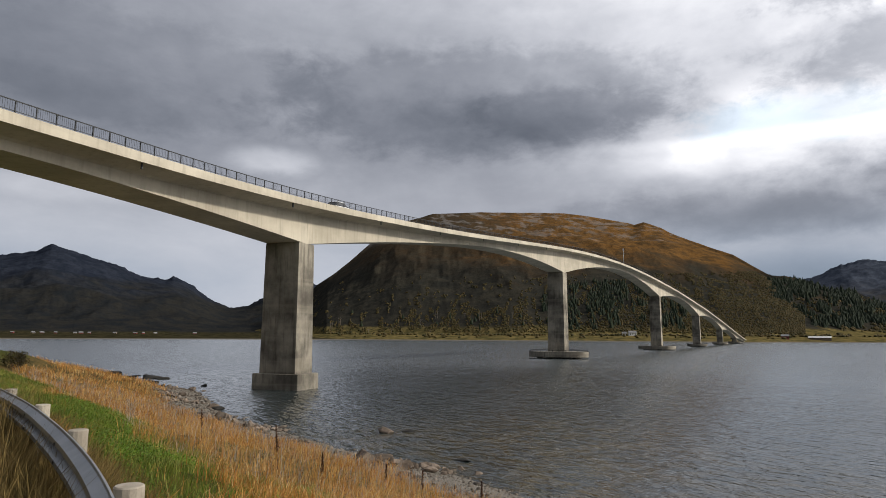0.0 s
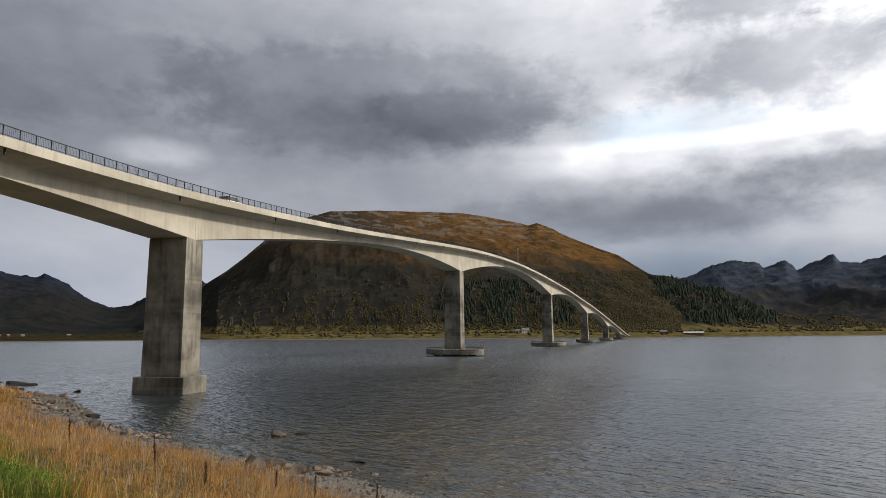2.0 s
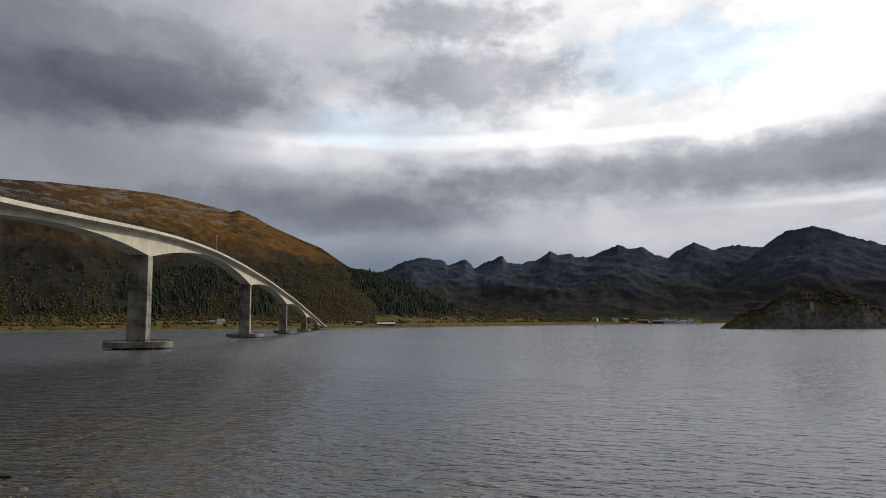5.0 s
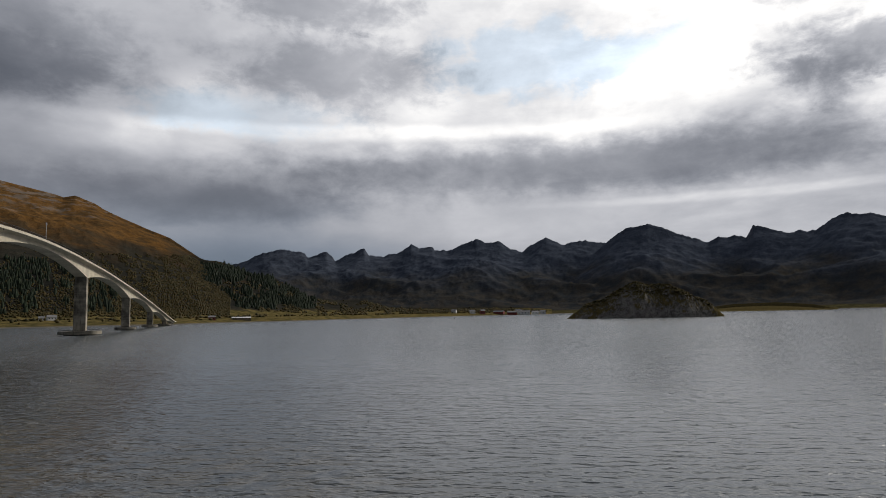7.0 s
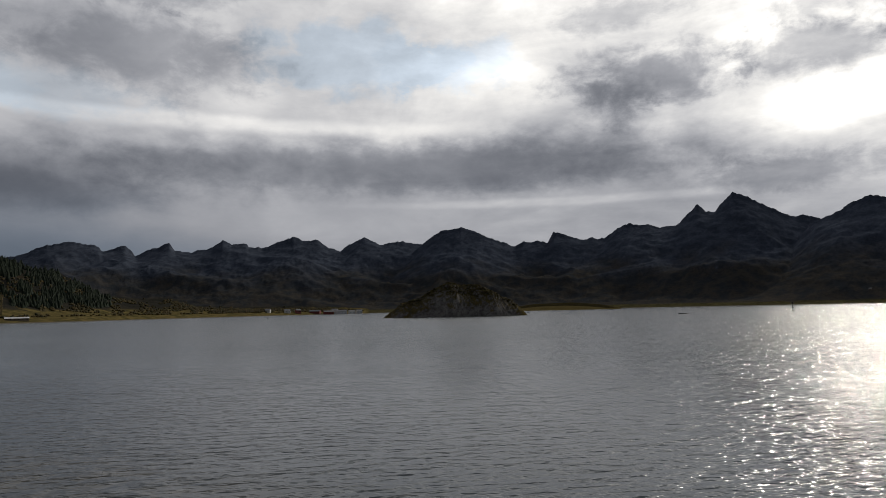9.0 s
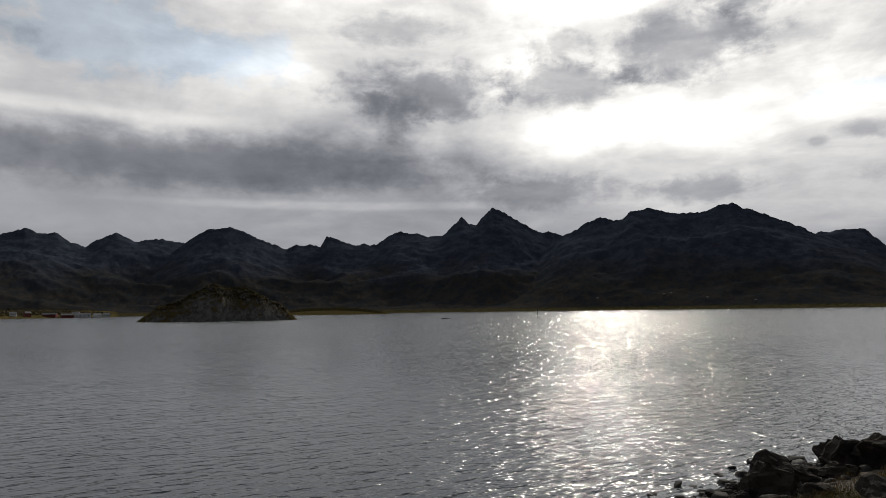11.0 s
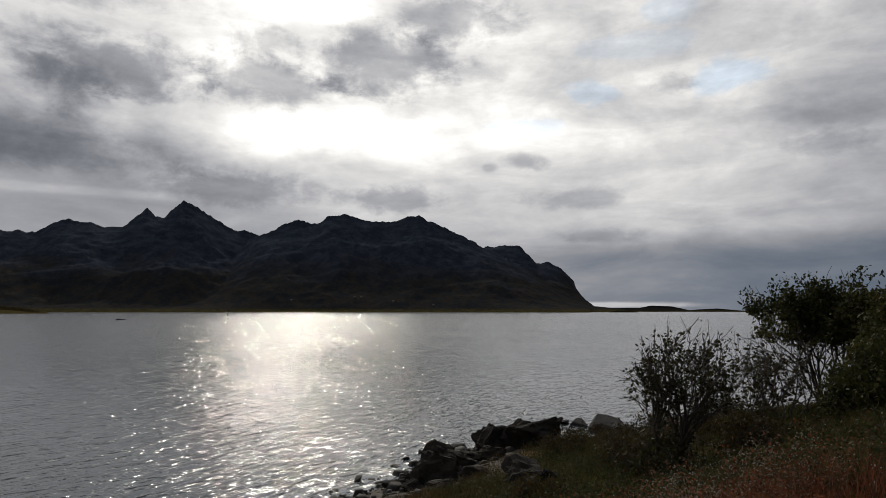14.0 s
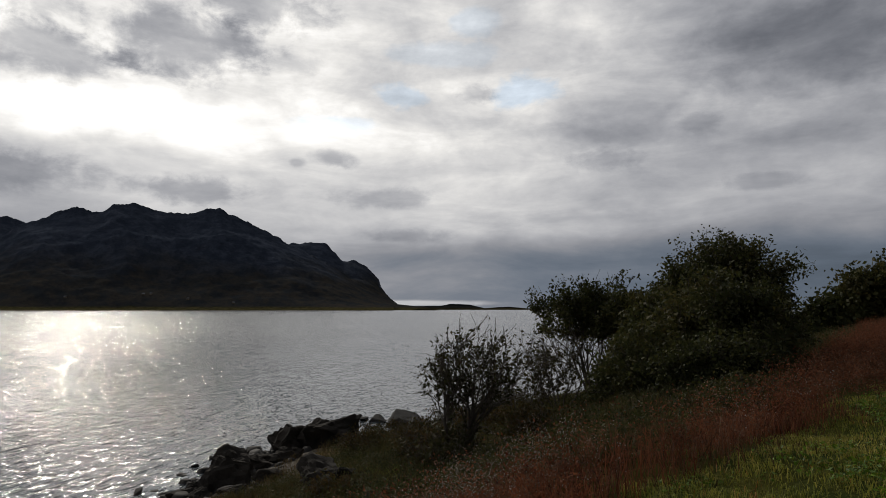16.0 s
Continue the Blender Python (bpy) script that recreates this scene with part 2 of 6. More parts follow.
def foliage(name, colours, rough=0.65, through=0.25, clumps=0.75):
    """Leaves or blades: each island takes its own tone."""
    m, n, s = material(name)
    rand = n.add("ShaderNodeNewGeometry").outputs["Random Per Island"]
    stops = [(i / max(1, len(colours) - 1), c) for i, c in enumerate(colours)]
    patch = n.noise(world_place(n), 0.35, 4, 0.6)
    c = n.ramp(n.math("ADD", n.math("MULTIPLY", rand, 0.6), n.math("MULTIPLY_ADD", n.step(patch, 0.35, 0.65), 0.4, 0.0)), stops)
    # darker clumps: older growth, with the shade between tufts put into the colour
    old = n.noise(world_place(n), 2.2, 3, 0.6)
    c = n.mix(n.step(old, 0.42, 0.62, 0.0, clumps), c, n.mix(1.0, c, (0.42, 0.40, 0.38), "MULTIPLY"))
    n.feed(s.inputs["Base Color"], c)
    s.inputs["Roughness"].default_value = rough
    s.inputs["Specular IOR Level"].default_value = 0.25
    glow = n.add("ShaderNodeBsdfTranslucent")
    n.feed(glow.inputs[0], c)
    both = n.add("ShaderNodeMixShader")
    both.inputs[0].default_value = through
    n.feed(both.inputs[1], s.outputs[0])
    n.feed(both.inputs[2], glow.outputs[0])
    out = [x for x in n.tree.nodes if x.type == "OUTPUT_MATERIAL"][0]
    n.feed(out.inputs[0], both.outputs[0])
    return m


def slope_cover(name, low, high, rock, scale, rock_from, high_at, patchy=0.5, strip=None, strip_z=11.0, bare_from=0.0, lit_east=None):
    """Mountain ground: turf low down, heath higher up, bare rock where it is steep or exposed."""
    m, n, s = material(name)
    geo = n.add("ShaderNodeNewGeometry")
    p = geo.outputs["Position"]
    up = n.add("ShaderNodeSeparateXYZ")
    n.feed(up.inputs[0], geo.outputs["Normal"])
    hgt = n.add("ShaderNodeSeparateXYZ")
    n.feed(hgt.inputs[0], p)
    big, mid, small = n.noise(p, scale, 6, 0.62), n.noise(p, scale * 5, 6, 0.65), n.noise(p, scale * 24, 5, 0.65)
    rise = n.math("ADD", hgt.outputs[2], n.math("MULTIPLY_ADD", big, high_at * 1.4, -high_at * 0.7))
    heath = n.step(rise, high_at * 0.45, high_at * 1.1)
    if lit_east:      # heather colour fades to the dark low tones westward, standing for cloud shade
        heath = n.math("MULTIPLY", heath, n.step(n.math("ADD", hgt.outputs[0], n.math("MULTIPLY_ADD", big, 400, -200)), lit_east[0], lit_east[1], 0.22, 1.0))
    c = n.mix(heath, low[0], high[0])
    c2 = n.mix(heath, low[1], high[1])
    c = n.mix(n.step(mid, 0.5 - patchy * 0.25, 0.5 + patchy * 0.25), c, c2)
    c = n.mix(n.math("MULTIPLY", n.step(small, 0.45, 0.75), 0.5), c, (low[0][0] * 0.45, low[0][1] * 0.5, low[0][2] * 0.5))
    speck = n.noise(p, scale * 70, 3, 0.7)
    c = n.mix(n.math("MULTIPLY", n.step(speck, 0.52, 0.66), 0.6), c, (low[0][0] * 0.5, low[0][1] * 0.55, low[0][2] * 0.55))
    steep = n.math("ADD", up.outputs[2], n.math("MULTIPLY_ADD", mid, 0.5, -0.25))
    c = n.mix(n.step(steep, rock_from, rock_from - 0.16), c, n.mix(n.step(n.math("ADD", small, mid), 0.85, 1.15), (rock[0] * 0.4, rock[1] * 0.4, rock[2] * 0.4), rock))
    if bare_from:
        bare = n.math("MULTIPLY", n.step(n.math("ADD", hgt.outputs[2], n.math("MULTIPLY_ADD", big, 260, -130)), bare_from, bare_from + 70), n.step(n.noise(p, scale * 3, 7, 0.72), 0.50, 0.58))
        c = n.mix(n.math("MULTIPLY", bare, 0.32), c, rock)
    if strip:
        tone = n.mix(n.step(n.noise(p, 0.08, 5, 0.7), 0.40, 0.60), (strip[0] * 0.42, strip[1] * 0.48, strip[2] * 0.5), strip)
        c = n.mix(n.step(n.math("ADD", hgt.outputs[2], n.math("MULTIPLY_ADD", mid, 22, -11)), strip_z + 5, strip_z - 2), c, tone)
        c = n.mix(n.step(hgt.outputs[2], 1.6, 0.6), c, (0.13, 0.12, 0.105))
    n.feed(s.inputs["Base Color"], c)
    s.inputs["Roughness"].default_value = 0.95
    s.inputs["Specular IOR Level"].default_value = 0.0
    n.feed(s.inputs["Normal"], n.bump(n.math("ADD", small, mid), 0.7, 0.25 / scale / 24))
    return m


def water_surface():
    m, n, s = material("sea_water")
    p = world_place(n)
    gust = n.noise(p, 0.02, 4, 0.6)
    span = n.add("ShaderNodeVectorMath")
    span.operation = "LENGTH"
    n.feed(span.inputs[0], p)
    # in the open strait the small ripples are worn down to a fine chop
    live = n.math("MULTIPLY", n.math("MULTIPLY_ADD", gust, 1.0, 0.5), n.step(span.outputs["Value"], 15.0, 80.0, 1.25, 0.9))

    # the crests lie along the shore
    def turned(vector, angle):
        node = n.add("ShaderNodeMapping")
        n.feed(node.inputs["Vector"], vector)
        node.inputs["Rotation"].default_value = (0, 0, radians(angle))
        return node.outputs[0]

    along = turned(p, 56)

    def plus(a, b):
        node = n.add("ShaderNodeVectorMath")
        n.feed(node.inputs[0], a)
        n.feed(node.inputs[1], b)
        return node.outputs[0]

    def swell(stretch, scale, detail, rough, amount):
        """Wave heights from drawn-out noise, with crests sharper than the troughs."""
        f = n.noise(n.scaled(along, stretch), scale, detail, rough)
        return n.math("MULTIPLY", n.math("POWER", f, 1.5), amount)

    def slopes(stretch, scale, detail, amount, crest):
        """The slopes of small ripples along and across the crests."""
        tex = n.add("ShaderNodeTexNoise")
        n.feed(tex.inputs["Vector"], n.scaled(along, stretch))
        tex.inputs["Scale"].default_value, tex.inputs["Detail"].default_value = scale, detail
        lean = n.add("ShaderNodeVectorMath")
        lean.operation = "SUBTRACT"
        n.feed(lean.inputs[0], tex.outputs["Color"])
        lean.inputs[1].default_value = (0.5, 0.5, 0.5)
        size = n.add("ShaderNodeVectorMath")
        size.operation = "SCALE"
        n.feed(size.inputs[0], n.scaled(lean.outputs[0], (1.0, crest, 0)))
        n.feed(size.inputs["Scale"], amount)
        return size.outputs[0]

    height = n.math("ADD", swell((0.40, 1.0, 1), 0.35, 1, 0.5, 0.10), n.math("MULTIPLY", live, swell((0.42, 1.0, 1), 1.6, 3, 0.55, 0.29)))
    rippled = n.add("ShaderNodeSeparateXYZ")
    n.feed(rippled.inputs[0], n.bump(height, 1.0, 1.0))
    steep = n.add("ShaderNodeCombineXYZ")
    n.feed(steep.inputs[0], n.math("DIVIDE", rippled.outputs[0], rippled.outputs[2]))
    n.feed(steep.inputs[1], n.math("DIVIDE", rippled.outputs[1], rippled.outputs[2]))
    lean = plus(steep.outputs[0], turned(slopes((0.55, 1.0, 1), 4.2, 1, n.math("MULTIPLY", live, 0.55), 1.3), -56))
    # farther out only the longer wavelets can be told apart
    lean = plus(lean, turned(slopes((0.40, 1.0, 1), 1.0, 2, n.math("MULTIPLY", live, n.step(span.outputs["Value"], 25.0, 110.0, 0.16, 0.44)), 1.8), -56))
    # normals tilted towards the origin far out, so the water mirrors brighter sky
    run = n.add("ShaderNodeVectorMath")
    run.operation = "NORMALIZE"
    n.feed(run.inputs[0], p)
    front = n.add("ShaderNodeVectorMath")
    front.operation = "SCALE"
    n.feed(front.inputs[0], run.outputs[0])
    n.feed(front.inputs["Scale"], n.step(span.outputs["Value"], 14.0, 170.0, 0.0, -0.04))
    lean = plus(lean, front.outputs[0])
    # the backs of the wavelets lie hidden behind the next crests
    back = n.add("ShaderNodeVectorMath")
    back.operation = "DOT_PRODUCT"
    n.feed(back.inputs[0], lean)
    n.feed(back.inputs[1], run.outputs[0])
    kept = n.math("SMOOTH_MIN", back.outputs["Value"], n.math("SUBTRACT", n.math("DIVIDE", 1.8, span.outputs["Value"]), 0.04), 0.08)
    # and their fronts are steeper than their backs
    fore = n.math("MINIMUM", kept, 0.0)
    kept = n.math("SUBTRACT", kept, n.math("MULTIPLY", n.math("MULTIPLY", fore, fore), 1.0))
    hide = n.add("ShaderNodeVectorMath")
    hide.operation = "SCALE"
    n.feed(hide.inputs[0], run.outputs[0])
    n.feed(hide.inputs["Scale"], n.math("SUBTRACT", kept, back.outputs["Value"]))
    flat = n.add("ShaderNodeVectorMath")
    flat.operation = "MULTIPLY"
    n.feed(flat.inputs[0], plus(lean, hide.outputs[0]))
    flat.inputs[1].default_value = (1, 1, 0)
    tilt = n.add("ShaderNodeVectorMath")
    tilt.operation = "NORMALIZE"
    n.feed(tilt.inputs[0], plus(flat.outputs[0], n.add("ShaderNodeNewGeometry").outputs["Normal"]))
    bed = n.noise(p, 0.14, 4, 0.6)
    c = n.mix(n.step(bed, 0.35, 0.65), (0.066, 0.080, 0.087), (0.078, 0.090, 0.095))
    # the bay's dull mirroring of hill and cloud, put into the water colour
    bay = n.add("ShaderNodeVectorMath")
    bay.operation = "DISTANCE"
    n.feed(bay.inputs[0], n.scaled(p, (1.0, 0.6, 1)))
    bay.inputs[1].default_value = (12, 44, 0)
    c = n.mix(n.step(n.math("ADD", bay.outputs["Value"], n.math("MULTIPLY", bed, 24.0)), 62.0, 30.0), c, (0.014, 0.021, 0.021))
    # weed beds show through the shallows
    reach = n.add("ShaderNodeVectorMath")
    reach.operation = "DISTANCE"
    n.feed(reach.inputs[0], n.scaled(p, (1.0, 0.62, 1)))
    reach.inputs[1].default_value = (6, 17, 0)
    shoal = n.math("MULTIPLY", n.step(n.math("ADD", reach.outputs["Value"], n.math("MULTIPLY", bed, 12.0)), 24.0, 14.0), n.step(n.noise(p, 0.5, 4, 0.6), 0.38, 0.62))
    c = n.mix(shoal, c, (0.046, 0.040, 0.022))
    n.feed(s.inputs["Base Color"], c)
    # ripples too fine to tell apart spread the glitter far out
    n.feed(s.inputs["Roughness"], n.step(span.outputs["Value"], 30.0, 200.0, 0.10, 0.14))
    s.inputs["IOR"].default_value = 1.6
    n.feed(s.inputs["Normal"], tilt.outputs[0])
    return m


CONCRETE = concrete("weathered_concrete", (0.40, 0.36, 0.285), (0.56, 0.51, 0.41))
CONCRETE_WET = concrete("stained_pier_concrete", (0.075, 0.066, 0.052), (0.37, 0.335, 0.268), 0.8)
ASPHALT = mottled("asphalt", (0.035, 0.035, 0.037), (0.06, 0.06, 0.06), 0.8, 0.9, 0.5, 60)
IRON = mottled("dark_painted_steel", (0.020, 0.022, 0.025), (0.045, 0.047, 0.05), 2.0, 0.55, 0.1, 30, 0.3)
ZINC = mottled("galvanised_steel", (0.30, 0.32, 0.34), (0.48, 0.50, 0.52), 3.0, 0.42, 0.08, 50, 0.75)
TIMBER = mottled("grey_weathered_timber", (0.22, 0.19, 0.15), (0.40, 0.36, 0.30), 5.0, 0.85, 0.5, 45)
POLE_WOOD = mottled("old_pole_timber", (0.16, 0.13, 0.10), (0.30, 0.26, 0.21), 3.0, 0.9, 0.3, 30)
STONE = mottled("shore_stone", (0.060, 0.045, 0.035), (0.26, 0.21, 0.165), 2.2, 0.9, 0.7, 14, spread=0.45)
STONE_DARK = mottled("lichened_boulder", (0.012, 0.011, 0.0095), (0.058, 0.050, 0.041), 1.0, 0.92, 0.9, 10, spread=0.2)
STONE_WET = mottled("wet_rock", (0.012, 0.012, 0.012), (0.045, 0.042, 0.038), 1.4, 0.8, 0.7, 12)
BARK = mottled("bark", (0.05, 0.042, 0.035), (0.14, 0.12, 0.10), 4.0, 0.9, 0.6, 30)
WHITE_PAINT = mottled("white_boarding", (0.62, 0.62, 0.60), (0.80, 0.80, 0.78), 0.8, 0.6, 0.1, 10)
RED_PAINT = mottled("red_boarding", (0.16, 0.030, 0.024), (0.24, 0.05, 0.036), 0.8, 0.65, 0.1, 10)
GREY_ROOF = mottled("grey_roofing", (0.12, 0.12, 0.125), (0.22, 0.22, 0.22), 0.8, 0.7, 0.2, 8)
PALE_ROOF = mottled("pale_sheet_roof", (0.45, 0.45, 0.45), (0.62, 0.62, 0.60), 0.8, 0.5, 0.1, 8)
GLASS_DARK = mottled("dark_window_glass", (0.01, 0.012, 0.015), (0.02, 0.022, 0.025), 2, 0.1, 0.0, 10)
CAR_PAINT = mottled("silver_white_car_paint", (0.60, 0.61, 0.62), (0.70, 0.71, 0.72), 1.0, 0.25, 0.0, 30)
WATER = water_surface()
GRASS_GOLD = foliage("dry_golden_grass", [(0.21, 0.082, 0.025), (0.56, 0.26, 0.055), (0.70, 0.43, 0.13), (0.48, 0.175, 0.038), (0.78, 0.58, 0.28), (0.36, 0.27, 0.065)], 0.7, 0.35)
GRASS_GREEN = foliage("green_grass", [(0.06, 0.12, 0.016), (0.15, 0.21, 0.03), (0.26, 0.27, 0.055), (0.42, 0.34, 0.11)], 0.6, 0.35)
LAWN = foliage("lawn_grass_blades", [(0.09, 0.12, 0.016), (0.24, 0.255, 0.040), (0.39, 0.345, 0.070), (0.48, 0.38, 0.12)], 0.8, 0.4, 0.5)
CLOVER = foliage("clover_leaves", [(0.045, 0.090, 0.008), (0.13, 0.24, 0.018), (0.23, 0.34, 0.030)], 0.6, 0.25)
STALK = foliage("withered_dock", [(0.05, 0.022, 0.012), (0.10, 0.045, 0.022)], 0.9, 0.0)
GRASS_RED = foliage("rust_red_weeds", [(0.05, 0.024, 0.014), (0.19, 0.062, 0.030), (0.29, 0.105, 0.050), (0.11, 0.056, 0.032), (0.34, 0.20, 0.13)], 0.8, 0.4, 0.95)
GRASS_BROWN = foliage("withered_undergrowth", [(0.040, 0.034, 0.014), (0.088, 0.068, 0.026), (0.150, 0.098, 0.038), (0.066, 0.064, 0.020)], 0.8, 0.35)
VERGE = foliage("rough_verge_grass", [(0.09, 0.065, 0.026), (0.20, 0.14, 0.05), (0.32, 0.23, 0.085), (0.11, 0.12, 0.032)], 0.8, 0.3)
SEED_HEADS = foliage("pale_seed_heads", [(0.35, 0.30, 0.26), (0.55, 0.50, 0.45)], 0.9, 0.4)
LEAF = foliage("willow_leaves", [(0.026, 0.034, 0.012), (0.052, 0.060, 0.018), (0.084, 0.083, 0.026), (0.120, 0.096, 0.032)], 0.75, 0.3)
LEAF_SPARSE = foliage("rowan_leaves", [(0.034, 0.036, 0.014), (0.055, 0.055, 0.022), (0.08, 0.06, 0.03)], 0.75, 0.3)
SCRUB = foliage("bank_scrub_leaves", [(0.030, 0.030, 0.010), (0.055, 0.050, 0.016), (0.090, 0.060, 0.022), (0.120, 0.070, 0.030)], 0.8, 0.3)
CONIFER = foliage("spruce_needles", [(0.009, 0.016, 0.010), (0.016, 0.027, 0.014), (0.026, 0.036, 0.016)], 0.9, 0.0)
BIRCH = foliage("autumn_birch", [(0.032, 0.034, 0.013), (0.056, 0.052, 0.018), (0.110, 0.076, 0.025), (0.046, 0.045, 0.016)], 0.9, 0.1)
HEATH = slope_cover("heath_hillside", ((0.022, 0.022, 0.019), (0.037, 0.034, 0.026)), ((0.165, 0.084, 0.026), (0.082, 0.050, 0.022)), (0.27, 0.26, 0.25), 0.006, 0.50, 230, strip=(0.145, 0.112, 0.044), strip_z=19.0, bare_from=250, lit_east=(60, 420))
# rock darkened for cloud shade, with the blue of haze in its colour
CRAG = slope_cover("shaded_crag_rock", ((0.015, 0.017, 0.019), (0.026, 0.025, 0.022)), ((0.014, 0.018, 0.028), (0.025, 0.030, 0.043)), (0.055, 0.062, 0.080), 0.004, 0.70, 240, strip=(0.045, 0.038, 0.020))
# the same rock made paler, with more of the haze's blue mixed in
HAZY_CRAG = slope_cover("hazy_range_rock", ((0.032, 0.035, 0.038), (0.054, 0.048, 0.040)), ((0.040, 0.049, 0.068), (0.068, 0.079, 0.104)), (0.11, 0.122, 0.155), 0.004, 0.70, 240, strip=(0.080, 0.068, 0.032))
SHORE_TURF = slope_cover("island_turf", ((0.060, 0.050, 0.022), (0.105, 0.080, 0.032)), ((0.090, 0.070, 0.026), (0.056, 0.050, 0.020)), (0.22, 0.205, 0.185), 0.05, 0.60, 25)


def ground_cover():
    """Near ground: shingle by the water, then turf and litter."""
    m, n, s = material("bank_soil_and_turf")
    p = world_place(n)
    z = n.add("ShaderNodeSeparateXYZ")
    n.feed(z.inputs[0], p)
    big, mid, small = n.noise(p, 0.22, 5, 0.6), n.noise(p, 1.6, 5, 0.6), n.noise(p, 14, 5, 0.65)
    shingle = n.mix(n.step(small, 0.35, 0.65), (0.07, 0.062, 0.052), (0.24, 0.22, 0.19))
    turf = n.mix(n.step(mid, 0.35, 0.65), (0.050, 0.044, 0.017), (0.15, 0.10, 0.036))
    lawn = n.mix(n.step(mid, 0.35, 0.65), (0.030, 0.042, 0.006), (0.075, 0.072, 0.014))
    rise = n.math("ADD", z.outputs[2], n.math("MULTIPLY_ADD", big, 0.8, -0.4))
    c = n.mix(n.step(rise, 0.55, 1.0), shingle, turf)
    c = n.mix(n.step(rise, 3.6, 4.2), c, lawn)
    c = n.mix(n.step(z.outputs[2], 0.12, -0.4), c, (0.03, 0.026, 0.018))
    n.feed(s.inputs["Base Color"], c)
    s.inputs["Roughness"].default_value = 0.95
    s.inputs["Specular IOR Level"].default_value = 0.05
    n.feed(s.inputs["Normal"], n.bump(n.math("ADD", small, mid), 0.8, 0.05))
    return m


GROUND = ground_cover()


# ---------------------------------------------------------------- mesh helpers
def mesh_of(name, verts, faces, mat, smooth=False):
    me = bpy.data.meshes.new(name)
    me.from_pydata([tuple(v) for v in verts], [], faces)
    me.materials.append(mat)
    if smooth:
        me.polygons.foreach_set("use_smooth", [True] * len(me.polygons))
    me.update()
    return me


def grid_mesh(name, xs, ys, zs, mat, smooth=True):
    """A sheet from three arrays of the same shape."""
    rows, cols = xs.shape
    verts = np.stack([xs, ys, zs], -1).reshape(-1, 3)
    i = np.arange(rows * cols).reshape(rows, cols)
    quads = np.stack([i[:-1, :-1], i[:-1, 1:], i[1:, 1:], i[1:, :-1]], -1).reshape(-1, 4)
    me = bpy.data.meshes.new(name)
    me.vertices.add(len(verts))
    me.vertices.foreach_set("co", verts.astype(np.float32).ravel())
    me.loops.add(quads.size)
    me.loops.foreach_set("vertex_index", quads.astype(np.int32).ravel())
    me.polygons.add(len(quads))
    me.polygons.foreach_set("loop_start", np.arange(0, quads.size, 4, dtype=np.int32))
    me.polygons.foreach_set("use_smooth", np.full(len(quads), smooth))
    me.materials.append(mat)
    me.update(calc_edges=True)
    me.validate()
    return me


def soup(name, verts, per, mat, smooth=False):
    """Many loose faces of `per` corners each, from an array of corners."""
    verts = np.asarray(verts, np.float32).reshape(-1, 3)
    count = len(verts) // per
    me = bpy.data.meshes.new(name)
    me.vertices.add(count * per)
    me.vertices.foreach_set("co", verts[:count * per].ravel())
    me.loops.add(count * per)
    me.loops.foreach_set("vertex_index", np.arange(count * per, dtype=np.int32))
    me.polygons.add(count)
    me.polygons.foreach_set("loop_start", np.arange(0, count * per, per, dtype=np.int32))
    me.materials.append(mat)
    me.update(calc_edges=True)
    return me


def part(name, bm, mat, parent, label="", bevel=0.0):
    """Links a bmesh, or a mesh, as one mesh object under a thing or a part."""
    if isinstance(bm, bmesh.types.BMesh):
        if bevel:
            bmesh.ops.bevel(bm, geom=list(bm.edges), offset=bevel, segments=1, affect="EDGES")
        me = bpy.data.meshes.new(name)
        bm.to_mesh(me)
        bm.free()
        me.materials.append(mat)
    else:
        me = bm
    ob = new(name, me)
    ob.parent = parent
    return tagged(ob, label)


def thing(name, label, category, at=(0, 0, 0), group="", kind="", turn=0.0):
    ob = new(name)
    ob.matrix_world = pose(*at, 0, 0, turn)
    return tagged(ob, label, category, group, kind)


def box(bm, x0, y0, z0, x1, y1, z1):
    made = bmesh.ops.create_cube(bm, size=1.0, matrix=Matrix.LocRotScale(((x0 + x1) / 2, (y0 + y1) / 2, (z0 + z1) / 2), None, (x1 - x0, y1 - y0, z1 - z0)))
    return made["verts"]


def rod(bm, a, b, r0, r1=None, sides=8):
    a, b = Vector(a), Vector(b)
    turn = (b - a).to_track_quat("Z", "Y").to_matrix().to_4x4()
    m = Matrix.Translation((a + b) / 2) @ turn
    return bmesh.ops.create_cone(bm, cap_ends=True, segments=sides, radius1=r0, radius2=r0 if r1 is None else r1, depth=(b - a).length, matrix=m)["verts"]


# smooth value noise on arrays
PERM = np.random.default_rng(3).random((256, 256))


def lattice(x, y):
    xi, yi = np.floor(x).astype(int), np.floor(y).astype(int)
    fx, fy = x - xi, y - yi
    fx, fy = fx * fx * (3 - 2 * fx), fy * fy * (3 - 2 * fy)
    v = lambda a, b: PERM[a % 256, b % 256]
    return (v(xi, yi) * (1 - fx) + v(xi + 1, yi) * fx) * (1 - fy) + (v(xi, yi + 1) * (1 - fx) + v(xi + 1, yi + 1) * fx) * fy


def fbm(x, y, octaves=5, gain=0.5, ridged=False):
    total, amp, norm = 0.0, 1.0, 0.0
    for k in range(octaves):
        v = lattice(x * 2 ** k + 17.3 * k, y * 2 ** k + 9.1 * k) * 2 - 1
        total = total + amp * ((1 - 2 * np.abs(v)) if ridged else v)
        norm += amp
        amp *= gain
    return total / norm


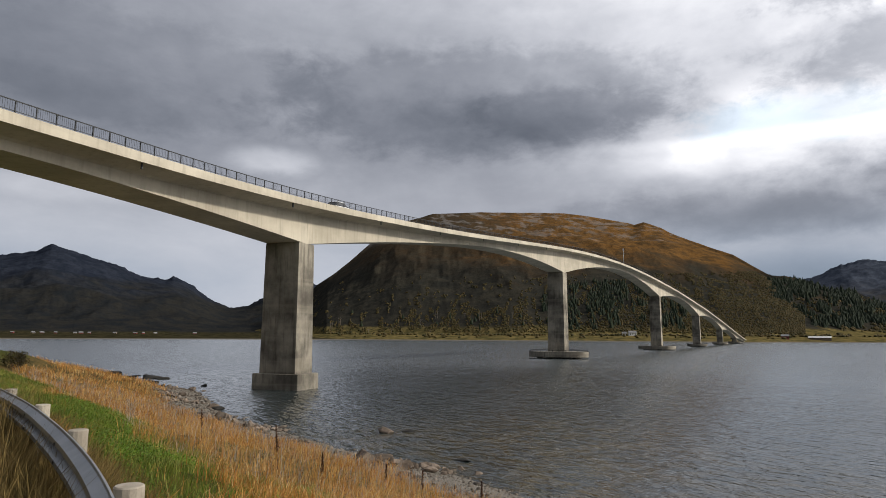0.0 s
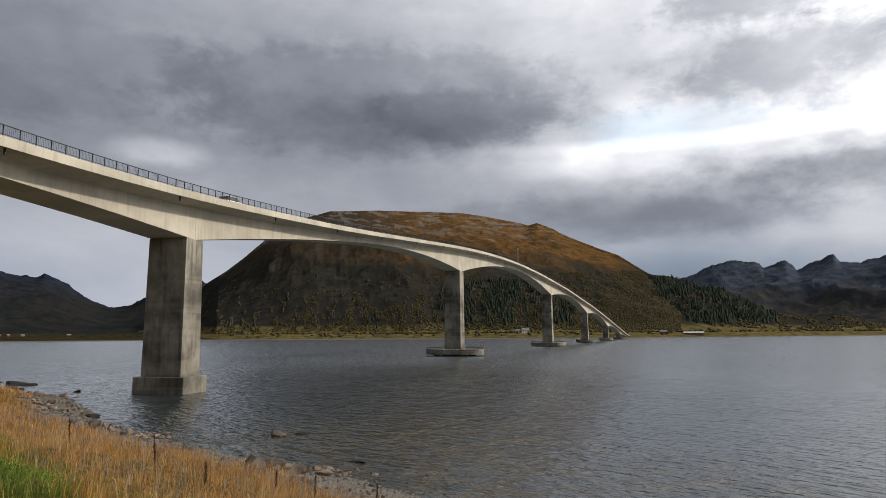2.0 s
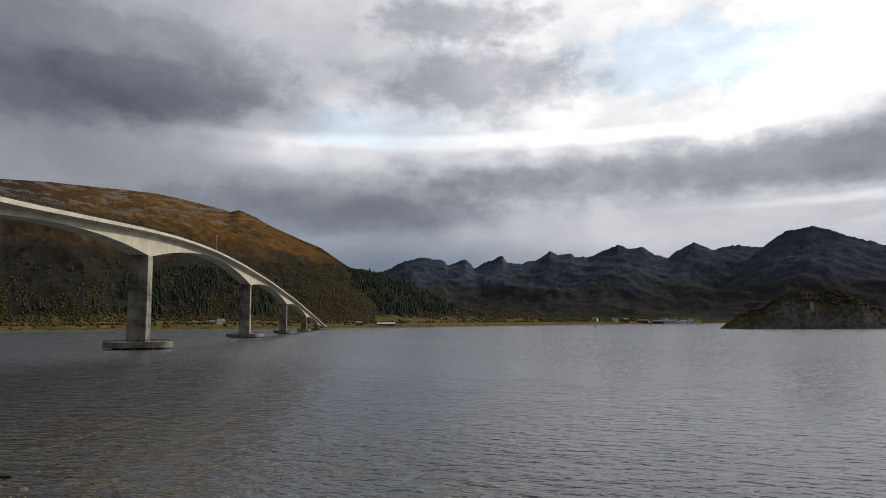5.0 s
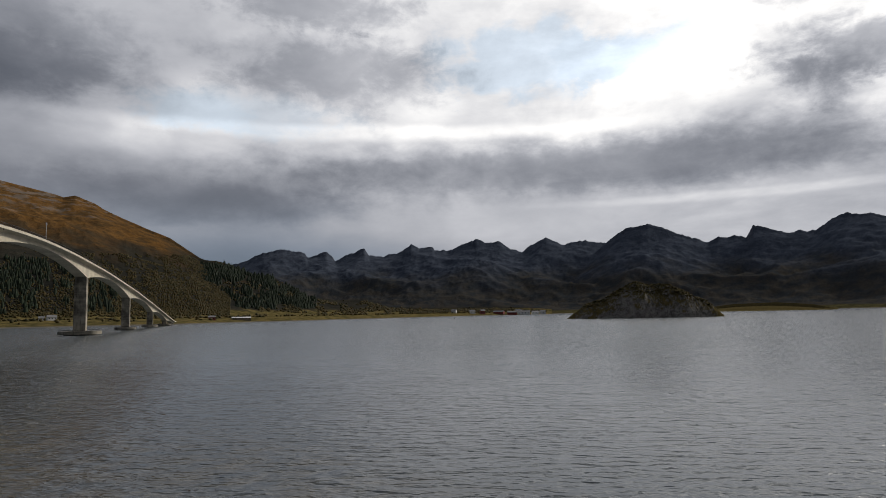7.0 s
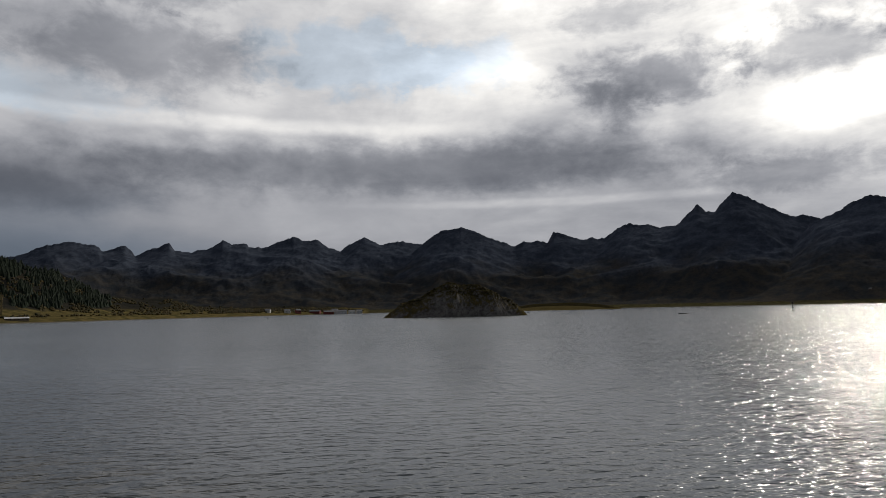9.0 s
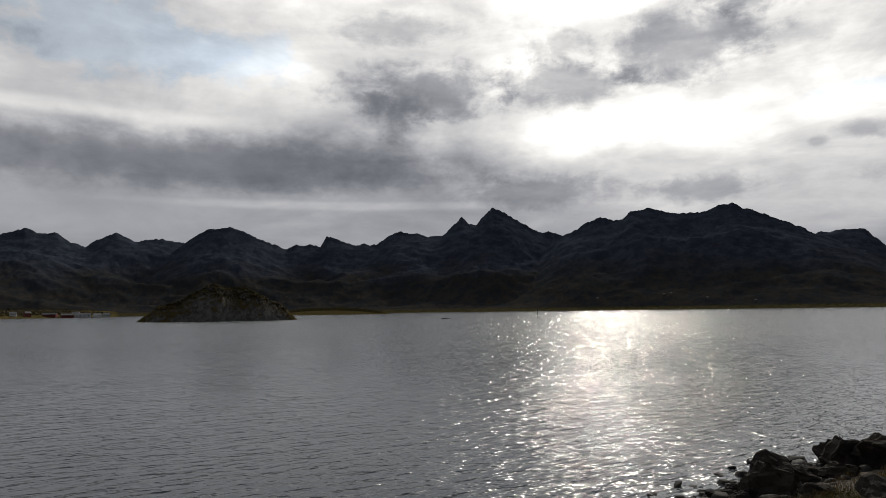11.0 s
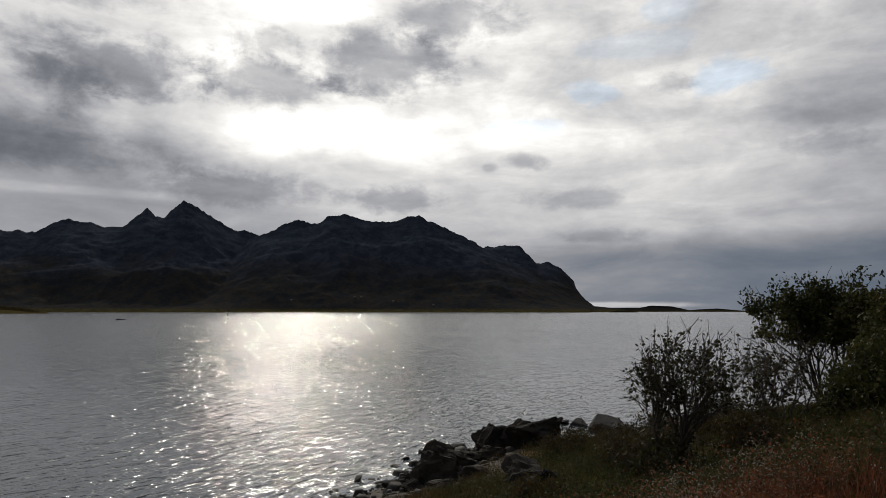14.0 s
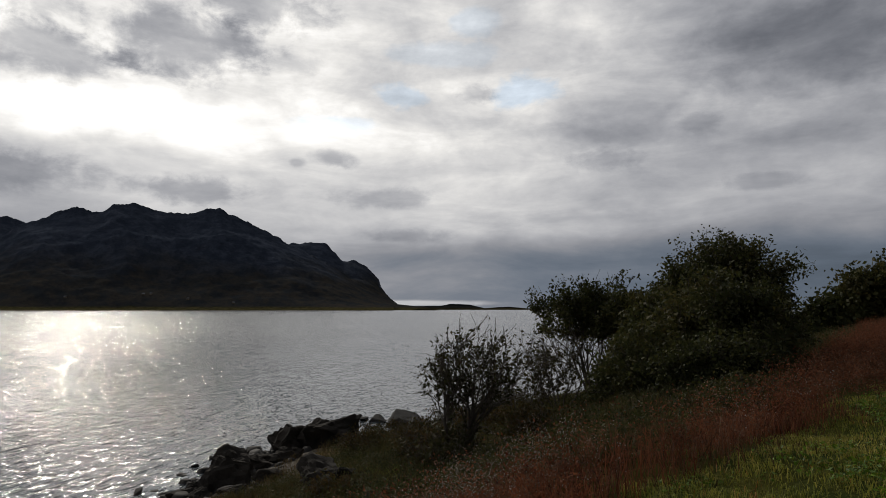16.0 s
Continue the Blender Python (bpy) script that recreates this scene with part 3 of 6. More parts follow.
# ---------------------------------------------------------------- near bank
SHORE = [(-300, 210), (-150, 165), (-65, 114), (-40, 90.5), (-24, 73), (-14.5, 51), (-7.6, 41.5), (-2.9, 34.7), (1.5, 30), (4.5, 25), (9.5, 18.5),
         (16, 8), (20, -1), (22.3, -6), (25.0, -8.1), (26.8, -10.4), (27.1, -14), (26.4, -17.2), (27.2, -20), (29.5, -24), (30.5, -28), (30, -32), (30, -45), (33, -70), (30, -320)]
BANK = [(-30, -6), (-8, -1.6), (-2, -0.35), (0, -0.03), (2.5, 0.38), (5, 0.95), (13, 3.1), (15.5, 4.05), (18, 4.55), (21, 4.68), (30, 4.6), (60, 5.5), (120, 9), (400, 26)]


def inland(x, y):
    """Signed distance from the waterline, positive on the land."""
    x, y = np.asarray(x, float), np.asarray(y, float)
    best, sign = np.full(x.shape, 1e9), np.ones(x.shape)
    for (ax, ay), (bx, by) in zip(SHORE, SHORE[1:]):
        ex, ey = bx - ax, by - ay
        t = np.clip(((x - ax) * ex + (y - ay) * ey) / (ex * ex + ey * ey), 0, 1)
        dx, dy = x - ax - t * ex, y - ay - t * ey
        d = np.hypot(dx, dy)
        side = np.where(ex * (y - ay) - ey * (x - ax) < 0, 1.0, -1.0)
        sign = np.where(d < best - 1e-9, side, sign)
        best = np.minimum(best, d)
    return best * sign


def bank_height(x, y):
    x, y = np.asarray(x, float), np.asarray(y, float)
    d = inland(x, y)
    d = d + 0.9 * fbm(x * 0.16, y * 0.16, 3) * np.clip((np.abs(d) + 2) / 10, 0, 1)
    z = np.interp(d, [b[0] for b in BANK], [b[1] for b in BANK])
    # the lawn and the far hedge stand a little higher towards the south
    z = z + np.clip((-y - 14) / 30, 0, 1) * np.clip((d - 14) / 10, 0, 1) * 0.9
    return z + 0.12 * fbm(x * 0.5, y * 0.5, 3) * np.clip(d / 4, 0, 1) + 0.05 * fbm(x * 1.9, y * 1.9, 2)


def land_z(x, y):
    return float(bank_height(np.array([x]), np.array([y]))[0])


def bank_mesh():
    # finer steps near the viewpoint, coarser far off
    u = np.linspace(-1, 1, 300)
    stretch = lambda v, reach: np.sign(v) * (np.abs(v) * 34 + np.abs(v) ** 5 * (reach - 34))
    xs, ys = np.meshgrid(stretch(u, 320) + 2, stretch(u, 320) + 8, indexing="ij")
    return grid_mesh("ground", xs, ys, bank_height(xs, ys), GROUND)


tagged(new("ground", bank_mesh()), "grassy autumn bank with shingle at the waterline", "ground", kind="structure")

# the sea: one round sheet out to the horizon
sea_az, sea_r = np.meshgrid(np.linspace(0, 2 * math.pi, 97), np.concatenate([np.linspace(0.5, 60, 12), np.geomspace(80, 4850, 24)]), indexing="ij")
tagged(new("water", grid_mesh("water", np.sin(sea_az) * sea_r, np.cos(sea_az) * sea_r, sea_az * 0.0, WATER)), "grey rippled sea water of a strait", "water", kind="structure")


# ---------------------------------------------------------------- mountains
GRIDS = {}


def range_mesh(name, knots, az0, az1, shore, foot, ridge, back, mat, flat=6.0, step=0.08, rough=1.0, bend=1.3, jag=0.20, seed=0.0, rows=80, cell=420.0, gullies=0.55, carve=0.012, facet=False, crag=6.0):
    """High ground on a fan of bearings. knots: bearing and height angle of the skyline; shore, foot, ridge: distances, plain or (bearing, distance) rows."""
    az = np.arange(az0, az1 + step / 2, step)
    along = lambda v: np.full(az.shape, float(v)) if not isinstance(v, (list, tuple)) else np.interp(az, [k[0] for k in v], [k[1] for k in v])
    sh, ft, rd = along(shore), along(foot), along(ridge)
    sky = np.interp(az, [k[0] for k in knots], [k[1] for k in knots])
    plain = sky
    sky = sky + jag * fbm(az * 1.9 + seed, az * 0 + seed, 6, 0.62) * np.clip(sky / 3, 0, 1)
    u = np.concatenate([np.linspace(-0.05, 0.25, rows // 5), np.linspace(0.25, 1.0, rows)[1:], np.linspace(1.0, 1.35, rows // 6)[1:]])
    A, U = np.meshgrid(az, u, indexing="ij")
    SH, FT, RD = sh[:, None], ft[:, None], rd[:, None]
    r = np.where(U < 0.25, SH + (FT - SH) * U / 0.25, FT + (RD - FT) * (U - 0.25) / 0.75)
    r = np.where(U > 1, RD + (U - 1) / 0.35 * back, r)
    X, Y = np.sin(np.radians(A)) * r, np.cos(np.radians(A)) * r
    kern = np.exp(-(np.arange(-60, 61) * step / 1.6) ** 2)
    broad = np.convolve(np.pad(sky, 60, mode="edge"), kern / kern.sum(), mode="valid")
    s = np.clip((U - 0.25) / 0.75, 0, 1)
    shift = 0.9 * fbm(X / cell * 0.8 + seed, Y / cell * 0.8 + 5, 4) * (1 - s)      # spurs wander sideways below the ridge
    near_ridge = np.stack([np.interp(az + shift[:, j], az, plain) for j in range(len(u))], 1) + (sky - plain)[:, None] * s ** 22
    weight = s ** 8
    top = np.tan(np.radians(broad[:, None] * (1 - weight) + near_ridge * weight)) * RD
    wave = fbm(X / cell + seed, Y / cell + seed, 6, 0.5, True)
    soft = fbm(X / cell * 0.6 + seed + 40, Y / cell * 0.6, 4)
    gully = fbm((A + 5.0 * soft) * gullies + seed, s * 1.4 + seed, 5, 0.55, True)
    h = flat * np.clip(U / 0.10, -0.6, 1) + np.maximum(top - flat, 0) * (s ** bend + rough * (0.17 * wave + 0.10 * soft + carve * gully) * np.sin(np.pi * s) ** 0.8)
    h = h + crag * fbm(X / 95 + seed, Y / 95, 4, 0.6, True) * np.sin(np.pi * s) ** 0.6 * np.clip(top / 200, 0, 1)
    h = h + flat * 0.35 * soft * np.clip(U / 0.1, 0, 1)
    h = np.where(U > 1, top * (1 - np.clip((U - 1) / 0.35, 0, 1) ** 1.3 * 0.6), h)
    # nothing stands higher than the skyline
    want = np.tan(np.radians(sky))[:, None] * r + 6
    h = np.where((s > 0.02) & (U < 1), np.minimum(h, want * (0.90 + 0.10 * s)), h)
    h = np.where((U >= 0.9999) & (U <= 1.0001), want, h)
    GRIDS[name + str(seed)] = (A, r, X, Y, h, s)
    return grid_mesh(name, X, Y, h, mat, not facet)


WEST = [(-46, 3.0), (-40, 4.6), (-36, 5.2), (-32.4, 5.77), (-30.3, 6.09), (-29.2, 6.77), (-27.7, 6.23), (-26.4, 5.92), (-24.8, 5.48), (-22.9, 4.72), (-21.1, 4.39), (-20.5, 4.69), (-19.5, 4.31),
        (-17.2, 2.75), (-15.9, 2.26), (-14.5, 2.47), (-13.4, 3.16), (-10.9, 4.12), (-9.3, 4.54), (-8.2, 4.08), (-5, 3.2)]
HILL = [(-14, 0.6), (-11.5, 1.6), (-10, 3.2), (-8.8, 4.41), (-7.5, 5.31), (-6.1, 6.47), (-3.9, 8.49), (-2.2, 9.76), (0.1, 10.39), (1.1, 10.7), (5.4, 10.85), (10.4, 10.73), (12.8, 10.62), (14.8, 10.31), (18.1, 9.61),
        (18.6, 9.42), (19.4, 9.62), (20.8, 9.08), (21.4, 8.68), (22.4, 8.2), (24.5, 7.3), (26.2, 6.63), (28.6, 5.0), (30.2, 4.3), (31.5, 3.2), (33, 2.0), (35, 1.2), (39, 0.7), (44, 0.3)]
SPUR = [(22, 3.0), (26, 4.2), (28.6, 4.9), (30.2, 4.72), (31.2, 4.32), (32.9, 3.61), (34.3, 3.56), (35.2, 2.98), (36.2, 2.39), (37.4, 1.7), (40, 1.37), (42.4, 1.42), (44.4, 0.75), (48, 0.55), (52, 0.6), (56, 0.45), (58.5, 0.25)]
RANGE_NORTH = [(24, 2.6), (28, 3.6), (30.7, 4.31), (32.5, 4.89), (33.5, 5.44), (35.2, 5.83), (37.1, 5.46), (37.3, 5.11), (38.1, 5.26), (38.9, 5.68), (39.7, 4.76), (40.7, 5.32), (42.2, 5.8), (42.6, 5.17), (43.9, 5.19), (45.5, 5.58),
               (46.3, 6.2), (47, 5.79), (48.2, 5.99), (48.4, 5.66), (49.6, 5.57), (50.7, 6.01), (52.1, 6.5), (52.8, 6.21), (54.2, 6.26), (55, 5.62), (56.1, 5.27), (57, 5.91), (58.2, 6.44), (59.7, 5.74), (61.4, 6.16), (63.4, 5.7), (67, 4.4)]
RANGE_MID = [(57, 0.5), (60, 3.2), (63.4, 5.88), (64.9, 6.9), (66.7, 7.26), (67.9, 6.83), (69.2, 6.3), (71.5, 5.39), (72.1, 5.76), (73.4, 5.87), (74.3, 5.59), (74.8, 6.55), (75.6, 6.37), (77, 5.82), (79.1, 5.87), (80.6, 6.81), (81.3, 6.96),
             (82, 6.74), (82.7, 6.89), (83.3, 6.56), (84.9, 6.61), (85.8, 7.34), (86.7, 8.22), (87.3, 7.54), (88, 7.6), (89.4, 9.08), (90.4, 8.5), (91.5, 7.8), (93.2, 6.85), (95.1, 6.5), (96, 6.2), (99, 5.2)]
RANGE_SOUTH = [(87, 0.4), (90, 1.6), (93, 4.2), (95, 6.2), (96, 6.45), (97.4, 7.33), (98.8, 7.84), (99.8, 7.5), (100.7, 7.67), (101.2, 8.22), (102.8, 8.4), (104.2, 7.89), (106.7, 7.78), (108.1, 8.24), (109.2, 8.32), (109.9, 7.93), (111.2, 7.5), (112, 7.0),
               (113.5, 6.32), (115.1, 5.45), (117, 4.6), (119, 3.5), (121, 2.2), (122.5, 1.2), (124, 0.3)]
CAPE = [(108, 1.5), (111, 4.2), (113.5, 5.2), (115.1, 5.55), (116.6, 5.68), (118.2, 5.56), (118.7, 4.98), (119.6, 4.16), (120.7, 4.12), (121.7, 3.64), (122.7, 2.56), (122.9, 1.92), (123.7, 0.93), (124.4, 0.40), (126.2, 0.2), (127, 0.1)]

MOUNTAINS = [
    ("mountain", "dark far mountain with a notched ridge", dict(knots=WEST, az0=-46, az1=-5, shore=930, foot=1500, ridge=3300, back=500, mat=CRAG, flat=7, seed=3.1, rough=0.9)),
    ("hill", "broad rounded hill with heath and birch woods", dict(knots=HILL, az0=-14, az1=44, shore=[(-14, 1500), (-9, 1000), (-3, 890), (8, 862), (20, 850), (25, 822), (27.5, 822), (30, 930), (36, 1000), (44, 1300)],
        foot=[(-14, 1650), (-8, 1130), (8, 985), (20, 1010), (28, 1080), (36, 1150), (44, 1400)], ridge=[(-14, 1900), (-8, 1750), (0, 1950), (10, 2150), (20, 2100), (30, 1750), (44, 1600)], back=500, mat=HEATH, flat=7.5, seed=8.7, rough=0.5, bend=1.05, jag=0.02, rows=110, carve=0.004, gullies=0.8, crag=9.0)),
    ("hill", "low wooded spur behind a flat shore", dict(knots=SPUR, az0=22, az1=58.5, shore=[(22, 1150), (30, 960), (36, 1010), (44, 1300), (50, 1650), (58.5, 1900)], foot=[(22, 1300), (32, 1180), (44, 1500), (58.5, 2100)],
        ridge=[(22, 1900), (32, 1750), (37, 1600), (44, 1800), (58.5, 2300)], back=300, mat=HEATH, flat=7, seed=12.2, rough=0.7, bend=1.0, jag=0.08, carve=0.01)),
    ("mountain", "far serrated mountain range of dark rock", dict(knots=RANGE_NORTH, az0=24, az1=67, shore=2350, foot=2550, ridge=3650, back=400, mat=HAZY_CRAG, flat=8, seed=21.4, rough=0.9, bend=1.4, rows=90)),
    ("mountain", "dark mountain range with one sharp pyramid peak", dict(knots=RANGE_MID, az0=57, az1=99, shore=2250, foot=2450, ridge=3450, back=400, mat=HAZY_CRAG, flat=8, seed=31.9, rough=0.9, bend=1.4, rows=90)),
    ("mountain", "massive dark mountain falling to the sea", dict(knots=RANGE_SOUTH, az0=87, az1=124, shore=2200, foot=2350, ridge=3200, back=350, mat=HAZY_CRAG, flat=8, seed=44.0, rough=0.8, bend=1.15, rows=90)),
    ("mountain", "steep sea cliff at the end of the range", dict(knots=CAPE, az0=108, az1=127, shore=2700, foot=2800, ridge=3600, back=300, mat=HAZY_CRAG, flat=5, seed=52.0, rough=0.9, bend=1.0, rows=70)),
]
# never in view: added to keep low sky light off the scene
MOUNTAINS.append(("mountain", "unseen mountainside added behind the road to block sky light", dict(knots=[(172, 0.5), (185, 6), (200, 13), (215, 19), (235, 21), (255, 17), (275, 11), (295, 6), (306, 1)], az0=172, az1=306, shore=520, foot=640, ridge=1500, back=300, mat=CRAG, flat=24, seed=61.0, rough=0.8, bend=1.1, rows=40, step=0.4)))
for title, label, given in MOUNTAINS:
    tagged(new(title, range_mesh(title, **given)), label, title, kind="structure")

LOW_LAND = [
    ("headland", "flat brown headland low over the water", dict(knots=[(71, 0.1), (73, 0.35), (76, 0.42), (78.5, 0.22), (80.2, -0.12)], az0=71, az1=80.2, shore=[(71, 1480), (80.2, 1520)], foot=1540, ridge=1600, back=150, mat=SHORE_TURF, flat=2.5, rough=0.8, bend=0.8, seed=5.0, cell=90.0, rows=24)),
    ("headland", "low dark skerries on the horizon", dict(knots=[(123.6, 0.35), (126, 0.25), (128.1, 0.26), (129.1, 0.44), (130.6, 0.39), (132, 0.06), (133.1, 0.15), (134.1, 0.2), (136, 0.02), (139, 0.06), (142, -0.05)], az0=123.6, az1=142, shore=4000, foot=4040, ridge=4150, back=100, mat=CRAG, flat=2.5, rough=0.6, bend=0.7, seed=6.0, cell=200.0, rows=20)),
    ("headland", "thin flat islet in front of the cape", dict(knots=[(125.6, -0.1), (126.2, 0.03), (127.2, 0.03), (127.9, -0.1)], az0=125.6, az1=127.9, shore=2500, foot=2510, ridge=2540, back=20, mat=CRAG, flat=1.5, rough=0.4, seed=7.0, cell=90.0, rows=14)),
]
for title, label, given in LOW_LAND:
    tagged(new(title, range_mesh(title, **given)), label, title, kind="structure")


def islet():
    """A rugged rounded islet: turf on top, bare rock towards the water."""
    knots = [(59.7, -0.62), (60.6, 0.05), (62, 0.75), (63.6, 1.62), (65.2, 2.02), (66.6, 2.08), (68, 1.80), (69.4, 1.25), (70.6, 0.62), (71.7, -0.1), (72.4, -0.62)]
    az = np.arange(59.7, 72.41, 0.035)
    v = np.linspace(-1, 1, 90)
    A, V = np.meshgrid(az, v, indexing="ij")
    H = 6 + np.tan(np.radians(np.interp(az, [k[0] for k in knots], [k[1] for k in knots]))) * 575
    deep = (4 + 22 * np.sqrt(np.clip(H, 0, None) / 27))[:, None]
    r = 572 + 4 * np.sin(A * 1.7) + V * deep
    X, Y = np.sin(np.radians(A)) * r, np.cos(np.radians(A)) * r
    lump = fbm(X / 13 + 3, Y / 13, 4, 0.5)
    knoll = fbm(X / 26 + 8, Y / 26, 3)
    dome = np.clip(1 - np.abs(V) ** 2.0, 0, 1) ** 0.85
    h = (H[:, None] + 0.7) * dome * (1 + 0.10 * knoll * (1 - dome)) - 0.7 + (4.4 * lump + 2.0 * knoll + 1.5 * fbm(X / 4.5, Y / 4.5 + 3, 3, 0.6, True)) * np.clip(dome * 3, 0, 1) * np.clip(H[:, None] / 9, 0.15, 1)
    GRIDS["island2.2"] = (A, r, X, Y, h, dome)
    return grid_mesh("island", X, Y, h, SHORE_TURF, False)


tagged(new("island", islet()), "rugged islet with brown turf above bare shore rock", "island", kind="structure")


# ---------------------------------------------------------------- bridge
MID, HEADING = Vector((39.0, 183.0)), math.atan(0.595)
BEND = radians(7.8) / 120
DECK_Z = [(-300, 15.4), (-230, 17.0), (-159, 19.35), (-130, 20.3), (-110, 21.8), (-80, 24.1), (-45, 27.2), (-7, 30.2), (25, 31.8), (62, 32.6), (107, 32.2), (180, 30.1), (290, 25.0), (400, 18.4), (495, 12.2), (613, 4.7), (645, 3.6)]
PIERS = [(-205, 3.6), (-120, 4.6), (0, 6.6), (142, 6.3), (276, 5.9), (412, 5.2), (545, 4.0), (640, 2.6)]
HALF_DECK, HALF_BOX, LEAST = 4.7, 2.25, 1.9


def course(s):
    """Centre and heading of the bridge at s metres from its second river pier."""
    s = float(s)
    if s >= 0:
        return MID + s * Vector((math.sin(HEADING), math.cos(HEADING))), HEADING
    turn = BEND * s
    h = HEADING + turn
    # chord of the arc
    c = 2 / BEND * math.sin(-turn / 2)
    mean = HEADING + turn / 2
    return MID - c * Vector((math.sin(mean), math.cos(mean))), h


def deck_z(s):
    """Top of the kerb, rounded over between the grades."""
    ks, kz = [k[0] for k in DECK_Z], [k[1] for k in DECK_Z]
    return float(np.mean([np.interp(s + o, ks, kz) for o in np.linspace(-16, 16, 9)]))


def girder_depth(s):
    for (a, da), (b, db) in zip(PIERS, PIERS[1:]):
        if a <= s <= b:
            u = (s - a) / (b - a)
            d = da if u < 0.5 else db
            least = 1.75 if b <= -120 else LEAST
            return least + (d - least) * abs(2 * u - 1) ** 1.9
    return LEAST


def on_deck(s, off, z):
    c, h = course(s)
    return Vector((c.x + off * math.cos(h), c.y - off * math.sin(h), z))


def girder_section(s):
    d, top = girder_depth(s), deck_z(s)
    w, b = HALF_DECK, HALF_BOX
    ring = [(-w, 0), (-w + 0.35, 0), (-w + 0.35, -0.22), (w - 0.35, -0.22), (w - 0.35, 0), (w, 0), (w, -0.75), (w - 0.18, -0.75), (w - 0.18, -0.62), (b + 0.25, -0.98), (b, -1.12), (b, -d),
            (-b, -d), (-b, -1.12), (-b - 0.25, -0.98), (-w + 0.18, -0.62), (-w + 0.18, -0.75), (-w, -0.75)]
    return [on_deck(s, o, top + z) for o, z in ring]


def girder_span(a, b, steps):
    rings = [girder_section(s) for s in np.linspace(a, b, steps + 1)]
    k = len(rings[0])
    verts = [v for r in rings for v in r]
    faces = [(i * k + j, i * k + (j + 1) % k, (i + 1) * k + (j + 1) % k, (i + 1) * k + j) for i in range(steps) for j in range(k)]
    faces += [tuple(range(k - 1, -1, -1)), tuple(steps * k + j for j in range(k))]
    return mesh_of("girder_span", verts, faces, CONCRETE)


def tapered_block(bm, c, h, top_z, base_z, along_top, across_top, along_base, across_base):
    """A pier shaft: half sizes at top and base, turned to the heading."""
    verts = []
    for z, la, lc in ((base_z, along_base, across_base), (top_z, along_top, across_top)):
        for sa, sc in ((-1, -1), (1, -1), (1, 1), (-1, 1)):
            verts.append(bm.verts.new((c.x + sa * la * math.sin(h) + sc * lc * math.cos(h), c.y + sa * la * math.cos(h) - sc * lc * math.sin(h), z)))
    for f in ((3, 2, 1, 0), (4, 5, 6, 7), (0, 1, 5, 4), (1, 2, 6, 5), (2, 3, 7, 6), (3, 0, 4, 7)):
        bm.faces.new([verts[i] for i in f])


bridge = thing("bridge", "long arched concrete box girder road bridge over the strait", "bridge")
BREAKS = [-300, -205, -120, -82, 0, 62, 142, 210, 276, 345, 412, 480, 545, 645]
for a, b in zip(BREAKS, BREAKS[1:]):
    part("girder_span", girder_span(a + 0.02, b - 0.02, max(8, int((b - a) / 3))), CONCRETE, bridge)
for k, (s, depth) in enumerate(PIERS[:-1]):
    c, h = course(s)
    top = deck_z(s) - depth + 0.05
    bm = bmesh.new()
    base = -1.5 if k else 3.0
    grow = 0.012 * (top - base)
    tapered_block(bm, c, h, top, base, 1.55 if k < 2 else 1.75, HALF_BOX - 0.003, 1.55 + grow, HALF_BOX + grow * 0.6)
    shaft = part("pier", bm, CONCRETE_WET, bridge, "stained concrete bridge pier")
    if k == 1:
        bm = bmesh.new()
        tapered_block(bm, c, h, 1.75, -2.0, 2.15, HALF_BOX + 0.75, 2.2, HALF_BOX + 0.8)
        part("footing", bm, CONCRETE_WET, shaft, bevel=0.06)
    elif k > 1:
        big = 8.5 if k < 4 else 6.2
        bm = bmesh.new()
        bmesh.ops.create_cone(bm, cap_ends=True, segments=40, radius1=1, radius2=1, depth=1, matrix=Matrix.Translation((c.x, c.y, 1.15)) @ pose(0, 0, 0, 0, 0, -math.degrees(h)) @ Matrix.Diagonal((big, big * 0.62, 1.5, 1)))
        cap = part("pile_cap", bm, CONCRETE_WET, shaft, "rounded concrete fender slab above the water", bevel=0.05)
        turned = Matrix.Rotation(-h, 3, "Z")
        rim = [turned @ Vector((big * 0.97 * math.cos(i / 28 * 2 * math.pi), big * 0.60 * math.sin(i / 28 * 2 * math.pi), 0)) for i in range(28)]
        bm = bmesh.new()
        for i in range(28):
            p, q = rim[i], rim[(i + 1) % 28]
            rod(bm, (c.x + p.x, c.y + p.y, 2.35), (c.x + q.x, c.y + q.y, 2.35), 0.05, sides=5)
        part("fender_rail", bm, IRON, shaft, "dark rail round a fender slab")
        for p in rim:
            bm = bmesh.new()
            rod(bm, (c.x + p.x, c.y + p.y, 1.8), (c.x + p.x, c.y + p.y, 2.38), 0.07, sides=6)
            part("fender_post", bm, IRON, shaft)
        for i in range(8):
            bm = bmesh.new()
            a = i / 8 * 2 * math.pi
            q = Matrix.Rotation(-h, 3, "Z") @ Vector((big * 0.68 * math.cos(a), big * 0.40 * math.sin(a), 0))
            rod(bm, (c.x + q.x, c.y + q.y, -3), (c.x + q.x, c.y + q.y, 0.5), 0.6, sides=10)
            part("pile", bm, CONCRETE_WET, shaft)

# railing on both edges: posts, three rails and thin uprights
RAIL_FROM, RAIL_TO, BAY = -230.0, 620.0, 1.45


